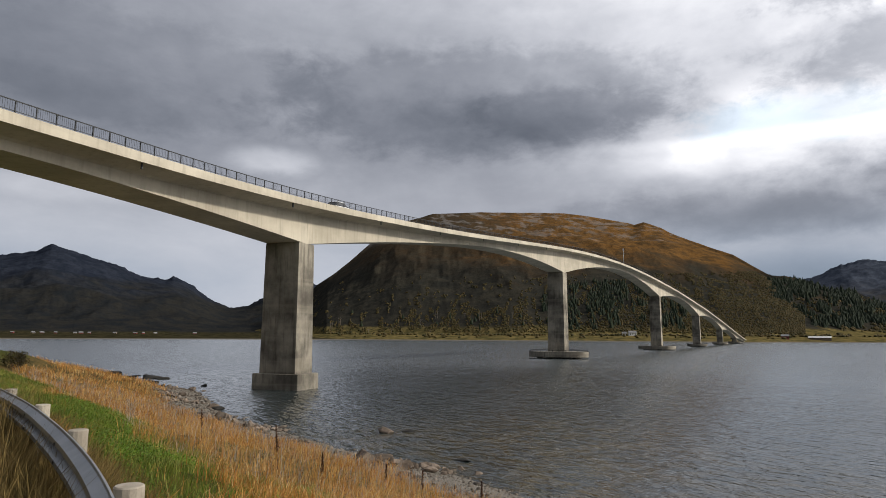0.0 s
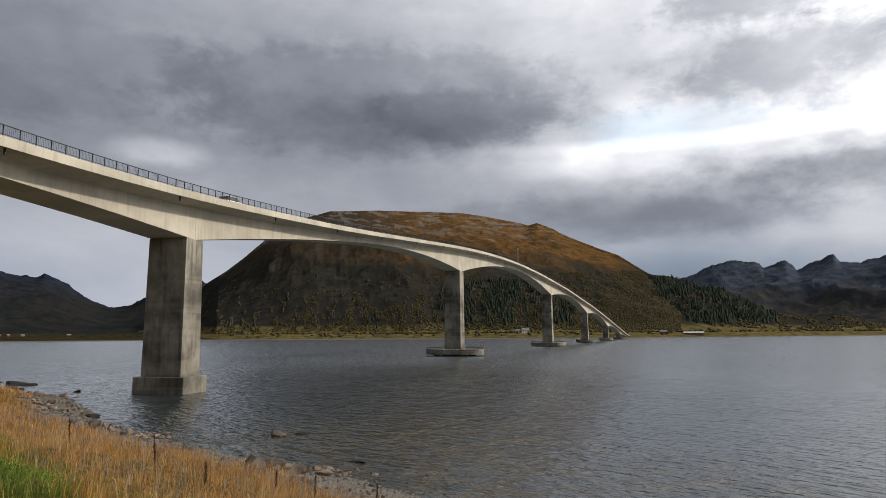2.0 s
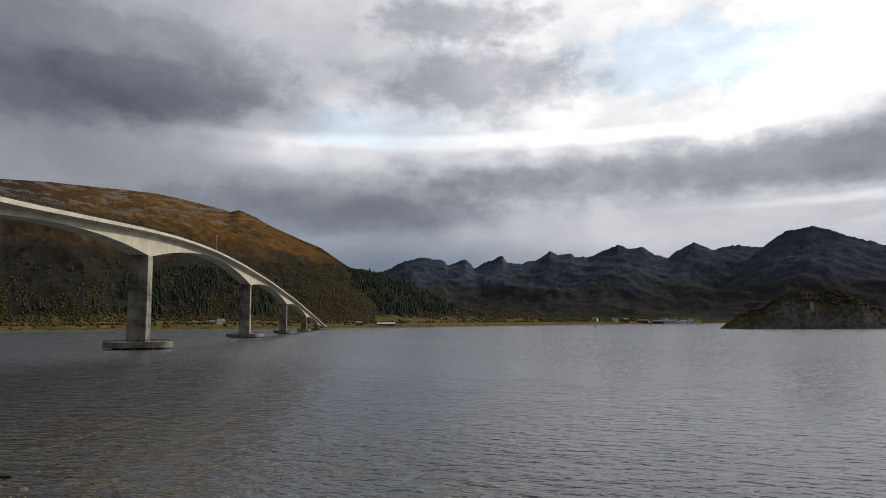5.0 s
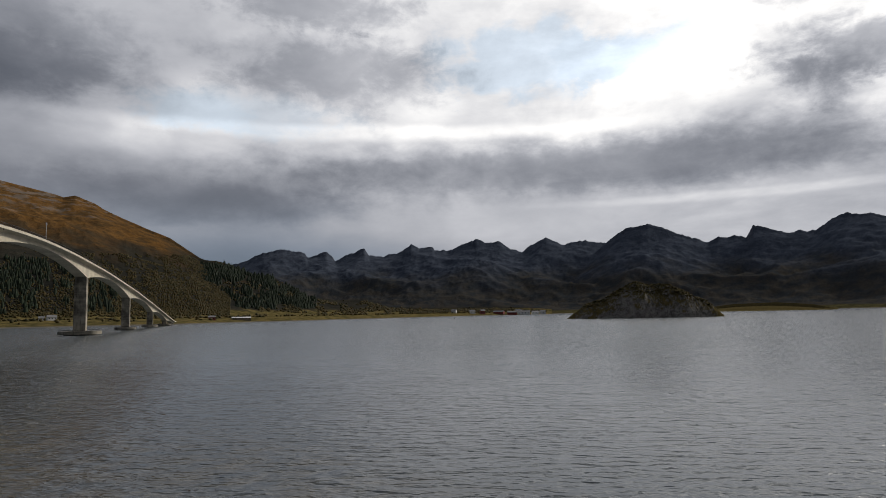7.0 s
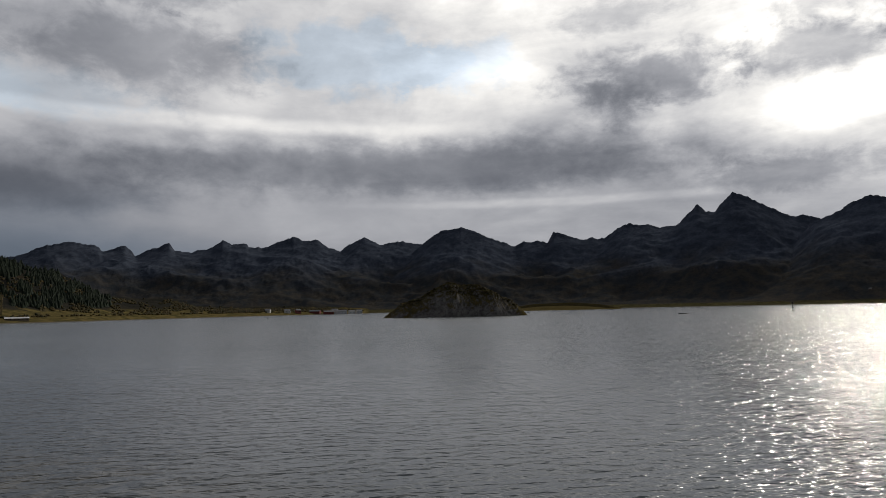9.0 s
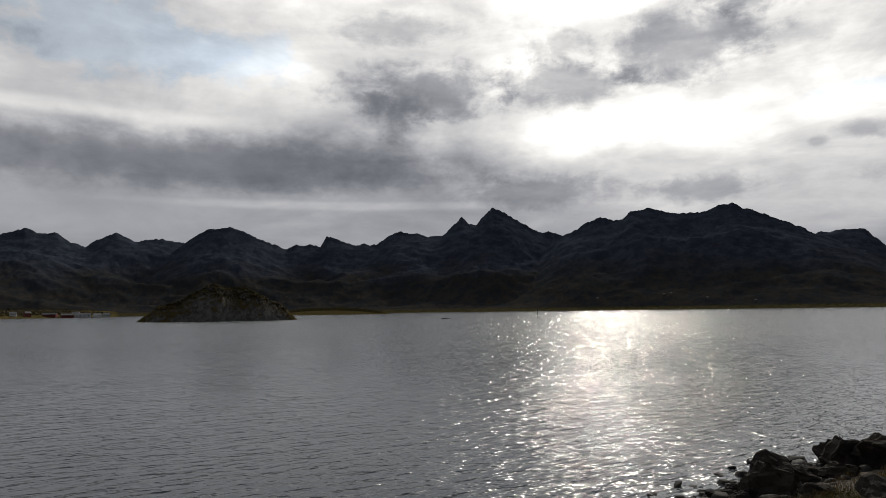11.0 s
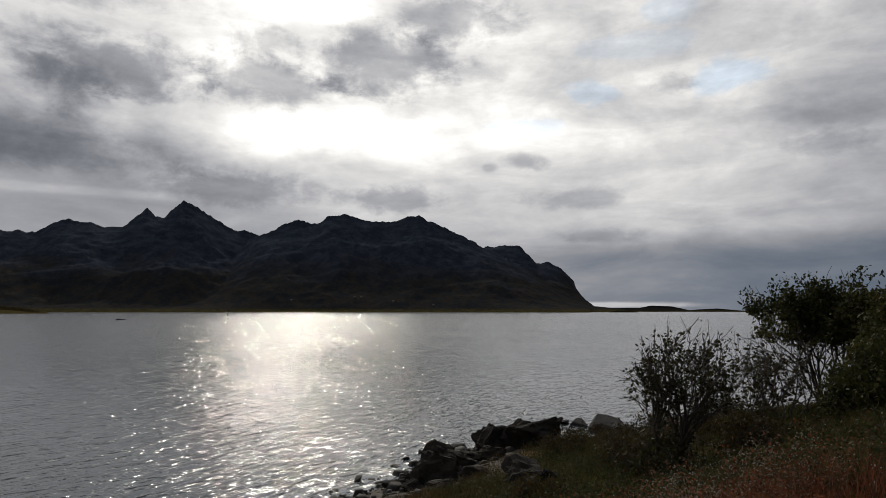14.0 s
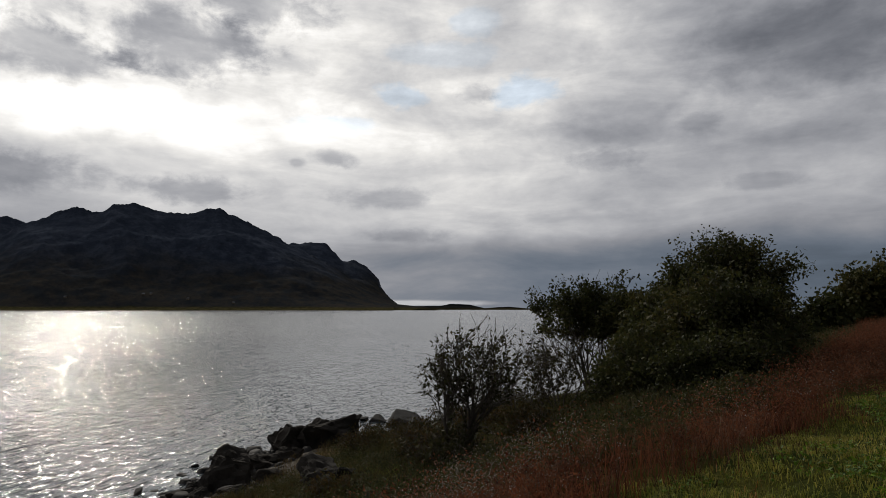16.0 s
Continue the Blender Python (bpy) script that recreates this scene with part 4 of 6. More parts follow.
def rail_strip(off, lo, hi, half, steps=170):
    rings = []
    for s in np.linspace(RAIL_FROM, RAIL_TO, steps * 2 + 1):
        z = deck_z(s)
        rings.append([on_deck(s, off - half, z + lo), on_deck(s, off + half, z + lo), on_deck(s, off + half, z + hi), on_deck(s, off - half, z + hi)])
    verts = [v for r in rings for v in r]
    faces = [(i * 4 + j, i * 4 + (j + 1) % 4, i * 4 + 4 + (j + 1) % 4, i * 4 + 4 + j) for i in range(len(rings) - 1) for j in range(4)]
    return mesh_of("rail", verts, faces, IRON)


def uprights(off, step, half, lo, hi, a, b):
    corners = []
    for s in np.arange(a, b, step):
        z = deck_z(s)
        p = [on_deck(s + ds, off + do, z) for ds, do in ((-half, -half), (half, -half), (half, half), (-half, half))]
        for i in range(4):
            u, v = p[i], p[(i + 1) % 4]
            corners += [(u.x, u.y, u.z + lo), (v.x, v.y, v.z + lo), (v.x, v.y, v.z + hi), (u.x, u.y, u.z + hi)]
    return soup("baluster_infill", corners, 4, IRON)


post_mesh = None
for off in (HALF_DECK - 0.12, -HALF_DECK + 0.12):
    rails = part("railing", rail_strip(off, 0.76, 0.82, 0.035), IRON, bridge, "dark steel bridge railing")
    part("lower_rail", rail_strip(off, 0.12, 0.16, 0.02), IRON, rails)
    tagged(part("baluster_infill", uprights(off, 0.16, 0.006, 0.14, 0.78, -210, 60), IRON, rails), kind="stuff")
    if post_mesh is None:
        bm = bmesh.new()
        box(bm, -0.032, -0.032, -0.05, 0.032, 0.032, 0.78)
        post_mesh = bpy.data.meshes.new("railing_post")
        bm.to_mesh(post_mesh)
        bm.free()
        post_mesh.materials.append(IRON)
    for s in np.arange(-210, 330, BAY):
        ob = new("railing_post", post_mesh)
        ob.parent = rails
        c, h = course(float(s))
        ob.matrix_world = Matrix.Translation(on_deck(float(s), off, deck_z(float(s)))) @ pose(0, 0, 0, 0, 0, -math.degrees(h))

# drain spouts under the deck edge
for s in np.arange(-168, 60, 21.0):
    bm = bmesh.new()
    p = on_deck(float(s), HALF_DECK - 0.5, deck_z(float(s)) - 0.6)
    rod(bm, p, p + Vector((0, 0, -0.55)), 0.09, sides=10)
    part("drain_spout", bm, IRON, bridge)

# the mast of the traffic light on the crown of the bridge
p = on_deck(61.5, HALF_DECK - 0.15, deck_z(61.5))
mast = thing("lamp_mast", "slim grey mast on the crown of the bridge", "mast", tuple(p))
bm = bmesh.new()
rod(bm, (0, 0, -0.1), (0, 0, 5.6), 0.09, 0.06)
part("pole", bm, ZINC, mast)
bm = bmesh.new()
box(bm, -0.22, -0.15, 4.9, 0.22, 0.15, 5.6)
part("lantern", bm, ZINC, mast, bevel=0.03)


def car(s_at, off, label):
    """A small hatchback on the bridge deck: shell, glass, wheels and lamps."""
    c, h = course(s_at)
    p = on_deck(s_at, off, deck_z(s_at) - 0.22)
    slope = math.degrees(math.atan2(deck_z(s_at + 2) - deck_z(s_at - 2), 4))
    ob = thing("car", label, "car", tuple(p))
    ob.matrix_world = Matrix.Translation(p) @ pose(0, 0, 0, 0, 0, 90 - math.degrees(h)) @ pose(0, 0, 0, 0, -slope, 0)

    def shell(name, outline, half_low, half_top, z_low, z_top, mat, parent, label=""):
        width = lambda z: half_low + (half_top - half_low) * (z - z_low) / (z_top - z_low)
        bm = bmesh.new()
        sides = [[bm.verts.new((x, sgn * width(z), z)) for x, z in outline] for sgn in (-1, 1)]
        k = len(outline)
        bm.faces.new(sides[0])
        bm.faces.new(sides[1][::-1])
        for i in range(k):
            bm.faces.new((sides[0][(i + 1) % k], sides[0][i], sides[1][i], sides[1][(i + 1) % k]))
        return part(name, bm, mat, parent, label, bevel=0.03)

    body = shell("body", [(-2.0, 0.28), (2.0, 0.28), (2.05, 0.62), (1.85, 0.80), (1.0, 0.93), (-1.95, 0.95), (-2.06, 0.60)], 0.84, 0.80, 0.28, 0.95, CAR_PAINT, ob)
    shell("cabin", [(1.0, 0.93), (0.35, 1.42), (-1.45, 1.44), (-1.95, 0.95)], 0.78, 0.60, 0.93, 1.44, GLASS_DARK, body, "dark car windows")
    shell("roof", [(0.42, 1.40), (0.30, 1.47), (-1.42, 1.49), (-1.55, 1.41)], 0.66, 0.60, 1.40, 1.49, CAR_PAINT, body)
    for x in (-1.25, 1.25):
        for y in (-0.78, 0.78):
            bm = bmesh.new()
            rod(bm, (x, y - 0.10, 0.31), (x, y + 0.10, 0.31), 0.31, 0.31, 18)
            wheel = part("wheel", bm, IRON, ob, "black tyre", bevel=0.02)
            bm = bmesh.new()
            rod(bm, (x, y - 0.11, 0.31), (x, y + 0.11, 0.31), 0.19, 0.19, 14)
            part("rim", bm, ZINC, wheel)
    for y in (-0.6, 0.6):
        bm = bmesh.new()
        box(bm, 1.90, y - 0.14, 0.60, 2.06, y + 0.14, 0.74)
        part("headlight", bm, GLASS_DARK, body, bevel=0.02)


car(-112.0, 1.7, "small silver-white hatchback driving over the bridge")


# ---------------------------------------------------------------- guard rail and road
RAIL_LINE = [(-0.81, 2.12), (-1.58, 3.62), (-2.75, 5.46), (-4.54, 8.0), (-7.2, 11.4), (-11.5, 16.0), (-18, 22.5), (-30, 34), (-46, 48)]


def smooth_line(points, step):
    """A rounded line through the points, at even steps."""
    p = np.array(points, float)
    t = np.concatenate([[0], np.cumsum(np.hypot(*np.diff(p, axis=0).T))])
    at = np.arange(0, t[-1], step)
    fine = np.stack([np.interp(at, t, p[:, 0]), np.interp(at, t, p[:, 1])], 1)
    k = max(3, int(2.4 / step) | 1)
    pad = np.pad(fine, ((k // 2, k // 2), (0, 0)), mode="reflect", reflect_type="odd")
    return np.stack([np.convolve(pad[:, i], np.ones(k) / k, mode="valid") for i in (0, 1)], 1)


def sweep(line, ring, base):
    """Faces of a ring (offset to the right, height) swept along a line; base gives the ground's height."""
    way = np.gradient(line, axis=0)
    way /= np.linalg.norm(way, axis=1)[:, None]
    verts, k = [], len(ring)
    for (x, y), (dx, dy) in zip(line, way):
        z = base(x, y)
        verts += [(x + dy * o, y - dx * o, z + h) for o, h in ring]
    faces = [(i * k + j, i * k + (j + 1) % k, (i + 1) * k + (j + 1) % k, (i + 1) * k + j) for i in range(len(line) - 1) for j in range(k)]
    return verts, faces + [tuple(range(k))[::-1], tuple((len(line) - 1) * k + j for j in range(k))]


rail_line = smooth_line(RAIL_LINE, 0.25)
rail_z = lambda x, y: 4.42 + 0.0 * x
face = [(-0.010, 0.42), (-0.010, 0.45), (-0.075, 0.49), (-0.075, 0.535), (0.0, 0.575), (0.0, 0.615), (-0.075, 0.655), (-0.075, 0.70), (-0.010, 0.74), (-0.010, 0.765)]
beam_ring = face + [(o + 0.012, h) for o, h in face[::-1]]
guard_rail = thing("guard_rail", "galvanised steel guard rail on round timber posts", "guard rail")
part("beam", mesh_of("beam", *sweep(rail_line, beam_ring, rail_z), ZINC), ZINC, guard_rail, "dull corrugated steel beam")
far = np.concatenate([[0], np.cumsum(np.hypot(*np.diff(rail_line, axis=0).T))])
for d in np.arange(1.75, 50, 2.55):
    i = int(np.argmin(abs(far - d)))
    way = rail_line[min(i + 1, len(rail_line) - 1)] - rail_line[i]
    way /= np.linalg.norm(way)
    x, y = rail_line[i] + 0.092 * np.array([way[1], -way[0]])
    bm = bmesh.new()
    rod(bm, (x, y, land_z(x, y) - 0.3), (x, y, 4.42 + 0.775), 0.085, 0.080, 14)
    bmesh.ops.bevel(bm, geom=[e for e in bm.edges if all(v.co.z > 5 for v in e.verts)], offset=0.008, segments=1, affect="EDGES")
    post = part("post", bm, TIMBER, guard_rail, "pale weathered round timber post")
    bm = bmesh.new()
    bx, by = rail_line[i]
    for h in (0.52, 0.67):
        rod(bm, (bx - way[1] * 0.085, by + way[0] * 0.085, 4.42 + h), (bx + way[1] * 0.03, by - way[0] * 0.03, 4.42 + h), 0.014, sides=6)
    part("bolt", bm, IRON, post)

# the road edge beside the rail
road_line = smooth_line([(-2.4, -12), (-2.9, 0), (-4.3, 5), (-7.0, 10), (-11.5, 15.2), (-18, 21.5), (-30, 33), (-46, 47)], 0.5)
road_ring = [(-7.0, -0.4), (0.0, -0.4), (0.0, 0.03), (-3.5, 0.08), (-7.0, 0.03)]
tagged(new("road", mesh_of("road", *sweep(road_line, road_ring, lambda x, y: 4.46), ASPHALT)), "worn dark asphalt road beside the bank", "road", kind="structure")


# ---------------------------------------------------------------- grass
def blades(name, x, y, z, height, width, lean, mat, rng, wind=(0.25, -0.1)):
    """Bent blades, each five corners and two faces."""
    n = len(x)
    a = rng.uniform(0, 2 * math.pi, n)
    h = height * rng.uniform(0.55, 1.15, n)
    w = width * rng.uniform(0.6, 1.3, n)
    b = rng.uniform(0, 2 * math.pi, n)
    l = lean * h * rng.uniform(0.1, 1.0, n)
    lx, ly = np.cos(b) * l + wind[0] * h * 0.5, np.sin(b) * l + wind[1] * h * 0.5
    dx, dy = np.cos(a) * w / 2, np.sin(a) * w / 2
    v = np.zeros((n, 5, 3), np.float32)
    v[:, 0] = np.stack([x - dx, y - dy, z - 0.03], 1)
    v[:, 1] = np.stack([x + dx, y + dy, z - 0.03], 1)
    v[:, 2] = np.stack([x + dx * 0.8 + lx * 0.35, y + dy * 0.8 + ly * 0.35, z + h * 0.6], 1)
    v[:, 3] = np.stack([x - dx * 0.8 + lx * 0.35, y - dy * 0.8 + ly * 0.35, z + h * 0.6], 1)
    v[:, 4] = np.stack([x + lx, y + ly, z + h * np.sqrt(np.clip(1 - lean * lean * 0.4, 0.3, 1))], 1)
    base = (np.arange(n, dtype=np.int32) * 5)[:, None]
    loops = (base + np.array([[0, 1, 2, 3, 3, 2, 4]], np.int32)).ravel()
    start = (np.arange(n, dtype=np.int32) * 7)[:, None] + np.array([[0, 4]], np.int32)
    me = bpy.data.meshes.new(name)
    me.vertices.add(n * 5)
    me.vertices.foreach_set("co", v.ravel())
    me.loops.add(n * 7)
    me.loops.foreach_set("vertex_index", loops)
    me.polygons.add(n * 2)
    me.polygons.foreach_set("loop_start", start.ravel())
    me.materials.append(mat)
    me.update(calc_edges=True)
    return me


def meadow(name, label, mat, tufts, per, box_, keep, height, width, lean, tuft=0.16, seed=1, category="grass", wind=(0.25, -0.1), patch=0.0):
    """Tufts of blades scattered over a stretch of the bank, denser near the road."""
    rng = np.random.default_rng(seed)
    x0, y0, x1, y1 = box_
    x, y = rng.uniform(x0, x1, tufts), rng.uniform(y0, y1, tufts)
    ok = keep(x, y, inland(x, y))
    if patch:
        ok &= fbm(x * 0.45 + seed, y * 0.45, 3) > patch - 0.5
    far = np.hypot(x, y)
    ok &= rng.random(tufts) < np.clip((26 / np.maximum(far, 1)) ** 1.1, 0.05, 1)
    x, y, far = x[ok], y[ok], far[ok]
    k = np.repeat(np.arange(len(x)), per)
    grow = np.clip(far / 22, 1, 4)[k]
    size = rng.uniform(0.65, 1.25, len(x))[k] * (0.85 + 0.35 * fbm(x * 0.3, y * 0.3, 2)[k])
    bx = x[k] + rng.normal(0, tuft, len(k)) * np.sqrt(grow)
    by = y[k] + rng.normal(0, tuft, len(k)) * np.sqrt(grow)
    ob = new(name, blades(name, bx, by, bank_height(bx, by), height * size, width * grow, lean, mat, rng, wind))
    return tagged(ob, label, category, kind="stuff")


north = lambda x, y: (y > 0.2 * x - 2.5)
RAIL_Y, RAIL_X = [p[1] for p in RAIL_LINE], [p[0] for p in RAIL_LINE]
outer = lambda x, y: x > np.interp(y, RAIL_Y, RAIL_X) + 0.25      # the water side of the guard rail
meadow("dry_grass", "tall golden dry grass on the bank", GRASS_GOLD, 44000, 12, (-70, 2, 12, 105), lambda x, y, d: north(x, y) & (d > 3.9 + 0.5 * np.sin(x * 1.3)) & (d < 13.6 + 0.9 * np.sin(x * 0.8)), 0.60, 0.0085, 0.75, seed=11, tuft=0.2)
meadow("dry_grass", "straw-coloured seed stalks standing over the grass", SEED_HEADS, 5000, 3, (-30, 4, 12, 50), lambda x, y, d: north(x, y) & (d > 3.5) & (d < 14), 0.85, 0.007, 0.5, seed=12)
meadow("red_weed", "rust-red withered weeds among the dry grass", GRASS_RED, 5000, 8, (-60, 4, 14, 90), lambda x, y, d: north(x, y) & (d > 3.2) & (d < 13), 0.50, 0.010, 0.6, seed=13, category="weeds", patch=0.57)
meadow("green_grass", "lush green grass strip above the bank", GRASS_GREEN, 46000, 12, (-40, -2, 6, 45), lambda x, y, d: north(x, y) & outer(x, y) & (d > 12.6) & (d < 19.2), 0.26, 0.011, 0.9, seed=14, tuft=0.14)
meadow("dry_grass", "withered brown grass round the guard rail", GRASS_GOLD, 6000, 10, (-30, 0, 2, 30), lambda x, y, d: north(x, y) & ~outer(x + 0.5, y) & (x > np.interp(y, RAIL_Y, RAIL_X) - 2.6), 0.40, 0.007, 0.9, seed=15)
meadow("dry_grass", "brown and green verge grass beside the road", VERGE, 60000, 10, (-30, 0, 2, 30), lambda x, y, d: north(x, y) & ~outer(x, y) & (x > np.interp(y, RAIL_Y, RAIL_X) - 2.4), 0.50, 0.008, 0.9, seed=17)
meadow("green_grass", "green verge grass beside the road", GRASS_GREEN, 5000, 9, (-30, 0, 2, 30), lambda x, y, d: north(x, y) & ~outer(x, y) & (x > np.interp(y, RAIL_Y, RAIL_X) - 2.2), 0.22, 0.009, 0.9, seed=18, patch=0.55)
meadow("dry_grass", "rough brown grass at the foot of the guard rail", VERGE, 60000, 12, (-24, 0, 3, 26), lambda x, y, d: north(x, y) & outer(x + 0.25, y) & ~outer(x - 0.75, y), 0.55, 0.008, 0.7, seed=41, tuft=0.12)
meadow("dry_grass", "straw tufts at the foot of the guard rail", GRASS_GOLD, 30000, 10, (-24, 0, 3, 26), lambda x, y, d: north(x, y) & outer(x + 0.25, y) & ~outer(x - 0.9, y), 0.46, 0.007, 0.8, seed=42, tuft=0.10, patch=0.45)
meadow("dry_grass", "tall rank grass under the steel beam", VERGE, 70000, 9, (-24, 0, 3, 26), lambda x, y, d: north(x, y) & ~outer(x - 0.1, y) & (x > np.interp(y, RAIL_Y, RAIL_X) - 0.55), 0.78, 0.008, 0.5, seed=44, tuft=0.10)
meadow("dry_grass", "long bent straw on the crest of the bank", GRASS_GOLD, 1500, 26, (-1, 3, 9, 12), lambda x, y, d: (d > 11.0) & (d < 16.5), 0.85, 0.0065, 1.0, seed=43, tuft=0.10, wind=(0.45, 0.1), patch=0.5)
meadow("dry_grass", "straw and brown stalks among the green strip", GRASS_GOLD, 5200, 7, (-30, 0, 6, 34), lambda x, y, d: north(x, y) & outer(x, y) & (d > 14) & (d < 19), 0.34, 0.006, 0.8, seed=19, patch=0.56)
meadow("dry_grass", "mixed straw grass at the top of the bank", GRASS_GOLD, 5000, 10, (-3, 2, 8, 10.5), lambda x, y, d: (d > 11.5) & (d < 17.5), 0.50, 0.009, 0.8, seed=16, patch=0.48)
# south of the viewpoint: lawn, then a strip of red weeds, then dark scrub down the bank
EDGE = [(-60, 15.5), (-40, 10.6), (-22, 6.3), (-12.1, 4.05), (-8.1, 3.68), (-5.7, 3.35), (-4.5, 3.55), (-2, 3.9), (1, 4.2)]
edge = lambda y: np.interp(y, [e[0] for e in EDGE], [e[1] for e in EDGE])
past = lambda x, y: x - edge(y) - 0.14 * np.sin(y * 2.3) - 0.10 * np.sin(y * 5.1 + 1)
strip = lambda y: np.interp(y, [-40, -20, -15, -9, -6, -4.4, -3.4], [3.0, 2.0, 1.7, 1.0, 0.95, 1.6, 4.2])
meadow("undergrowth", "dark withered undergrowth on the bank", GRASS_BROWN, 26000, 10, (2, -48, 34, 1), lambda x, y, d: ~north(x, y) & (d > np.where(y < -10.5, 4.2, 3.2)) & (past(x, y) > strip(y) * 0.8), 0.42, 0.010, 0.95, seed=21, tuft=0.2, category="undergrowth")
meadow("undergrowth", "olive weeds on the slope below the lawn", LEAF, 16000, 9, (3, -34, 20, 1), lambda x, y, d: ~north(x, y) & (d > 4) & (past(x, y) > strip(y)), 0.40, 0.022, 1.0, seed=26, tuft=0.16, category="undergrowth", patch=0.46)
meadow("red_weed", "rust-red withered weeds along the lawn edge", GRASS_RED, 50000, 13, (2, -60, 20, 1.0), lambda x, y, d: ~north(x, y) & (past(x, y) > 0) & (past(x, y) < strip(y)), 0.50, 0.0065, 1.1, seed=22, tuft=0.12, category="weeds", wind=(0.1, -0.05), patch=0.50)
meadow("red_weed", "scattered red-brown weeds in the undergrowth", GRASS_RED, 9000, 9, (3, -60, 24, 1.0), lambda x, y, d: ~north(x, y) & (past(x, y) > strip(y) * 0.9) & (past(x, y) < strip(y) + 1.3), 0.34, 0.007, 1.0, seed=27, tuft=0.14, category="weeds", patch=0.58)
# a strip of dark blades in place of the shadow along the lawn edge
meadow("green_grass", "dark blades put in as shade between the lawn and the red weeds", GRASS_BROWN, 6000, 8, (1, -40, 12, 1.0), lambda x, y, d: ~north(x, y) & (past(x, y) > -0.35) & (past(x, y) < 0.25), 0.20, 0.010, 1.0, seed=28, tuft=0.10, category="weeds")
meadow("lawn_grass", "short yellow-green mown grass", LAWN, 60000, 11, (-3, -70, 9, 0), lambda x, y, d: ~north(x, y) & (past(x, y) < 0.12) & (x > -0.25 * y - 1.0), 0.095, 0.009, 1.7, seed=24, tuft=0.07)
meadow("lawn_grass", "longer straw tufts in the lawn", GRASS_GOLD, 5000, 6, (-6, -40, 9, 0), lambda x, y, d: ~north(x, y) & (past(x, y) < 0.1) & (d < 34), 0.11, 0.006, 1.2, seed=29, tuft=0.06, patch=0.5)


def leaf_soup(name, rng, c, size, mat, up=0.0):
    """One pointed leaf at each place."""
    n = len(c)
    u = rng.normal(0, 1, (n, 3))
    u[:, 2] *= 1 - up
    u /= np.linalg.norm(u, axis=1)[:, None]
    w = np.cross(u, rng.normal(0, 1, (n, 3)) + np.array([0, 0, up * 4]))
    w /= np.linalg.norm(w, axis=1)[:, None]
    s = size * rng.uniform(0.6, 1.3, (n, 1))
    return soup(name, np.stack([c - u * s, c + w * s * 0.5, c + u * s, c - w * s * 0.5], 1), 4, mat)


def herbs(name, label, mat, count, per, box_, keep, height, spread, size, seed, patch=0.0, up=0.5, category="weeds", bite=0.5):
    """Leafy plants scattered in patches: small leaves at several heights."""
    rng = np.random.default_rng(seed)
    x0, y0, x1, y1 = box_
    x, y = rng.uniform(x0, x1, count), rng.uniform(y0, y1, count)
    ok = keep(x, y, inland(x, y))
    if patch:
        ok &= fbm(x * bite + seed, y * bite, 3) > patch - 0.5
    x, y = x[ok], y[ok]
    k = np.repeat(np.arange(len(x)), per)
    tall = height * rng.uniform(0.4, 1.2, len(x))[k]
    px_, py_ = x[k] + rng.normal(0, spread, len(k)), y[k] + rng.normal(0, spread, len(k))
    c = np.stack([px_, py_, bank_height(px_, py_) + tall * rng.uniform(0.15, 1.0, len(k))], 1)
    return tagged(new(name, leaf_soup(name, rng, c, size, mat, up)), label, category, kind="stuff")


herbs("clover", "bright green clover patches in the lawn", CLOVER, 9000, 14, (-4, -24, 6, -1), lambda x, y, d: (past(x, y) < -0.25), 0.13, 0.07, 0.024, 33, patch=0.48, category="clover")
herbs("clover", "lush green clover along the grass strip", CLOVER, 26000, 14, (-16, 2, 5, 24), lambda x, y, d: outer(x, y) & (d > 13.8) & (d < 17.6), 0.20, 0.08, 0.022, 34, patch=0.50, category="clover", bite=0.35)
herbs("seed_heads", "pale fluffy seed heads on withered weeds", SEED_HEADS, 500, 18, (2, -13, 9, 0), lambda x, y, d: ~north(x, y) & (past(x, y) > 0.2) & (past(x, y) < strip(y) + 0.9), 0.55, 0.05, 0.010, 35, patch=0.46, up=0.0)
herbs("seed_heads", "dense pale seed heads at the near end of the weeds", SEED_HEADS, 420, 26, (4.4, -5.4, 7.4, -2.4), lambda x, y, d: (past(x, y) > 0.7) & (past(x, y) < 2.9), 0.62, 0.035, 0.0085, 40, up=0.0)
meadow("green_grass", "olive grass tufts among the boulders on the bank", GRASS_GREEN, 1500, 12, (9.5, -8.6, 15.5, -4.6), lambda x, y, d: (d > 3.0), 0.30, 0.009, 0.9, seed=51, tuft=0.16, patch=0.44)
herbs("seed_heads", "small pale seed heads in the red weeds", SEED_HEADS, 700, 5, (2, -22, 9, 0), lambda x, y, d: ~north(x, y) & (past(x, y) > 0.0) & (past(x, y) < strip(y)), 0.46, 0.04, 0.0055, 36, up=0.0)
herbs("red_weed", "rust-red leaves of the withered weeds", GRASS_RED, 60000, 16, (2, -40, 14, 1), lambda x, y, d: ~north(x, y) & (past(x, y) > 0.05) & (past(x, y) < strip(y)), 0.68, 0.06, 0.017, 37, patch=0.30, up=0.0, bite=1.3)
herbs("red_weed", "rusty willowherb in the dry grass", GRASS_RED, 6000, 12, (-24, 4, 12, 40), lambda x, y, d: north(x, y) & (d > 3.5) & (d < 13.5), 0.50, 0.10, 0.018, 38, patch=0.68, up=0.0)
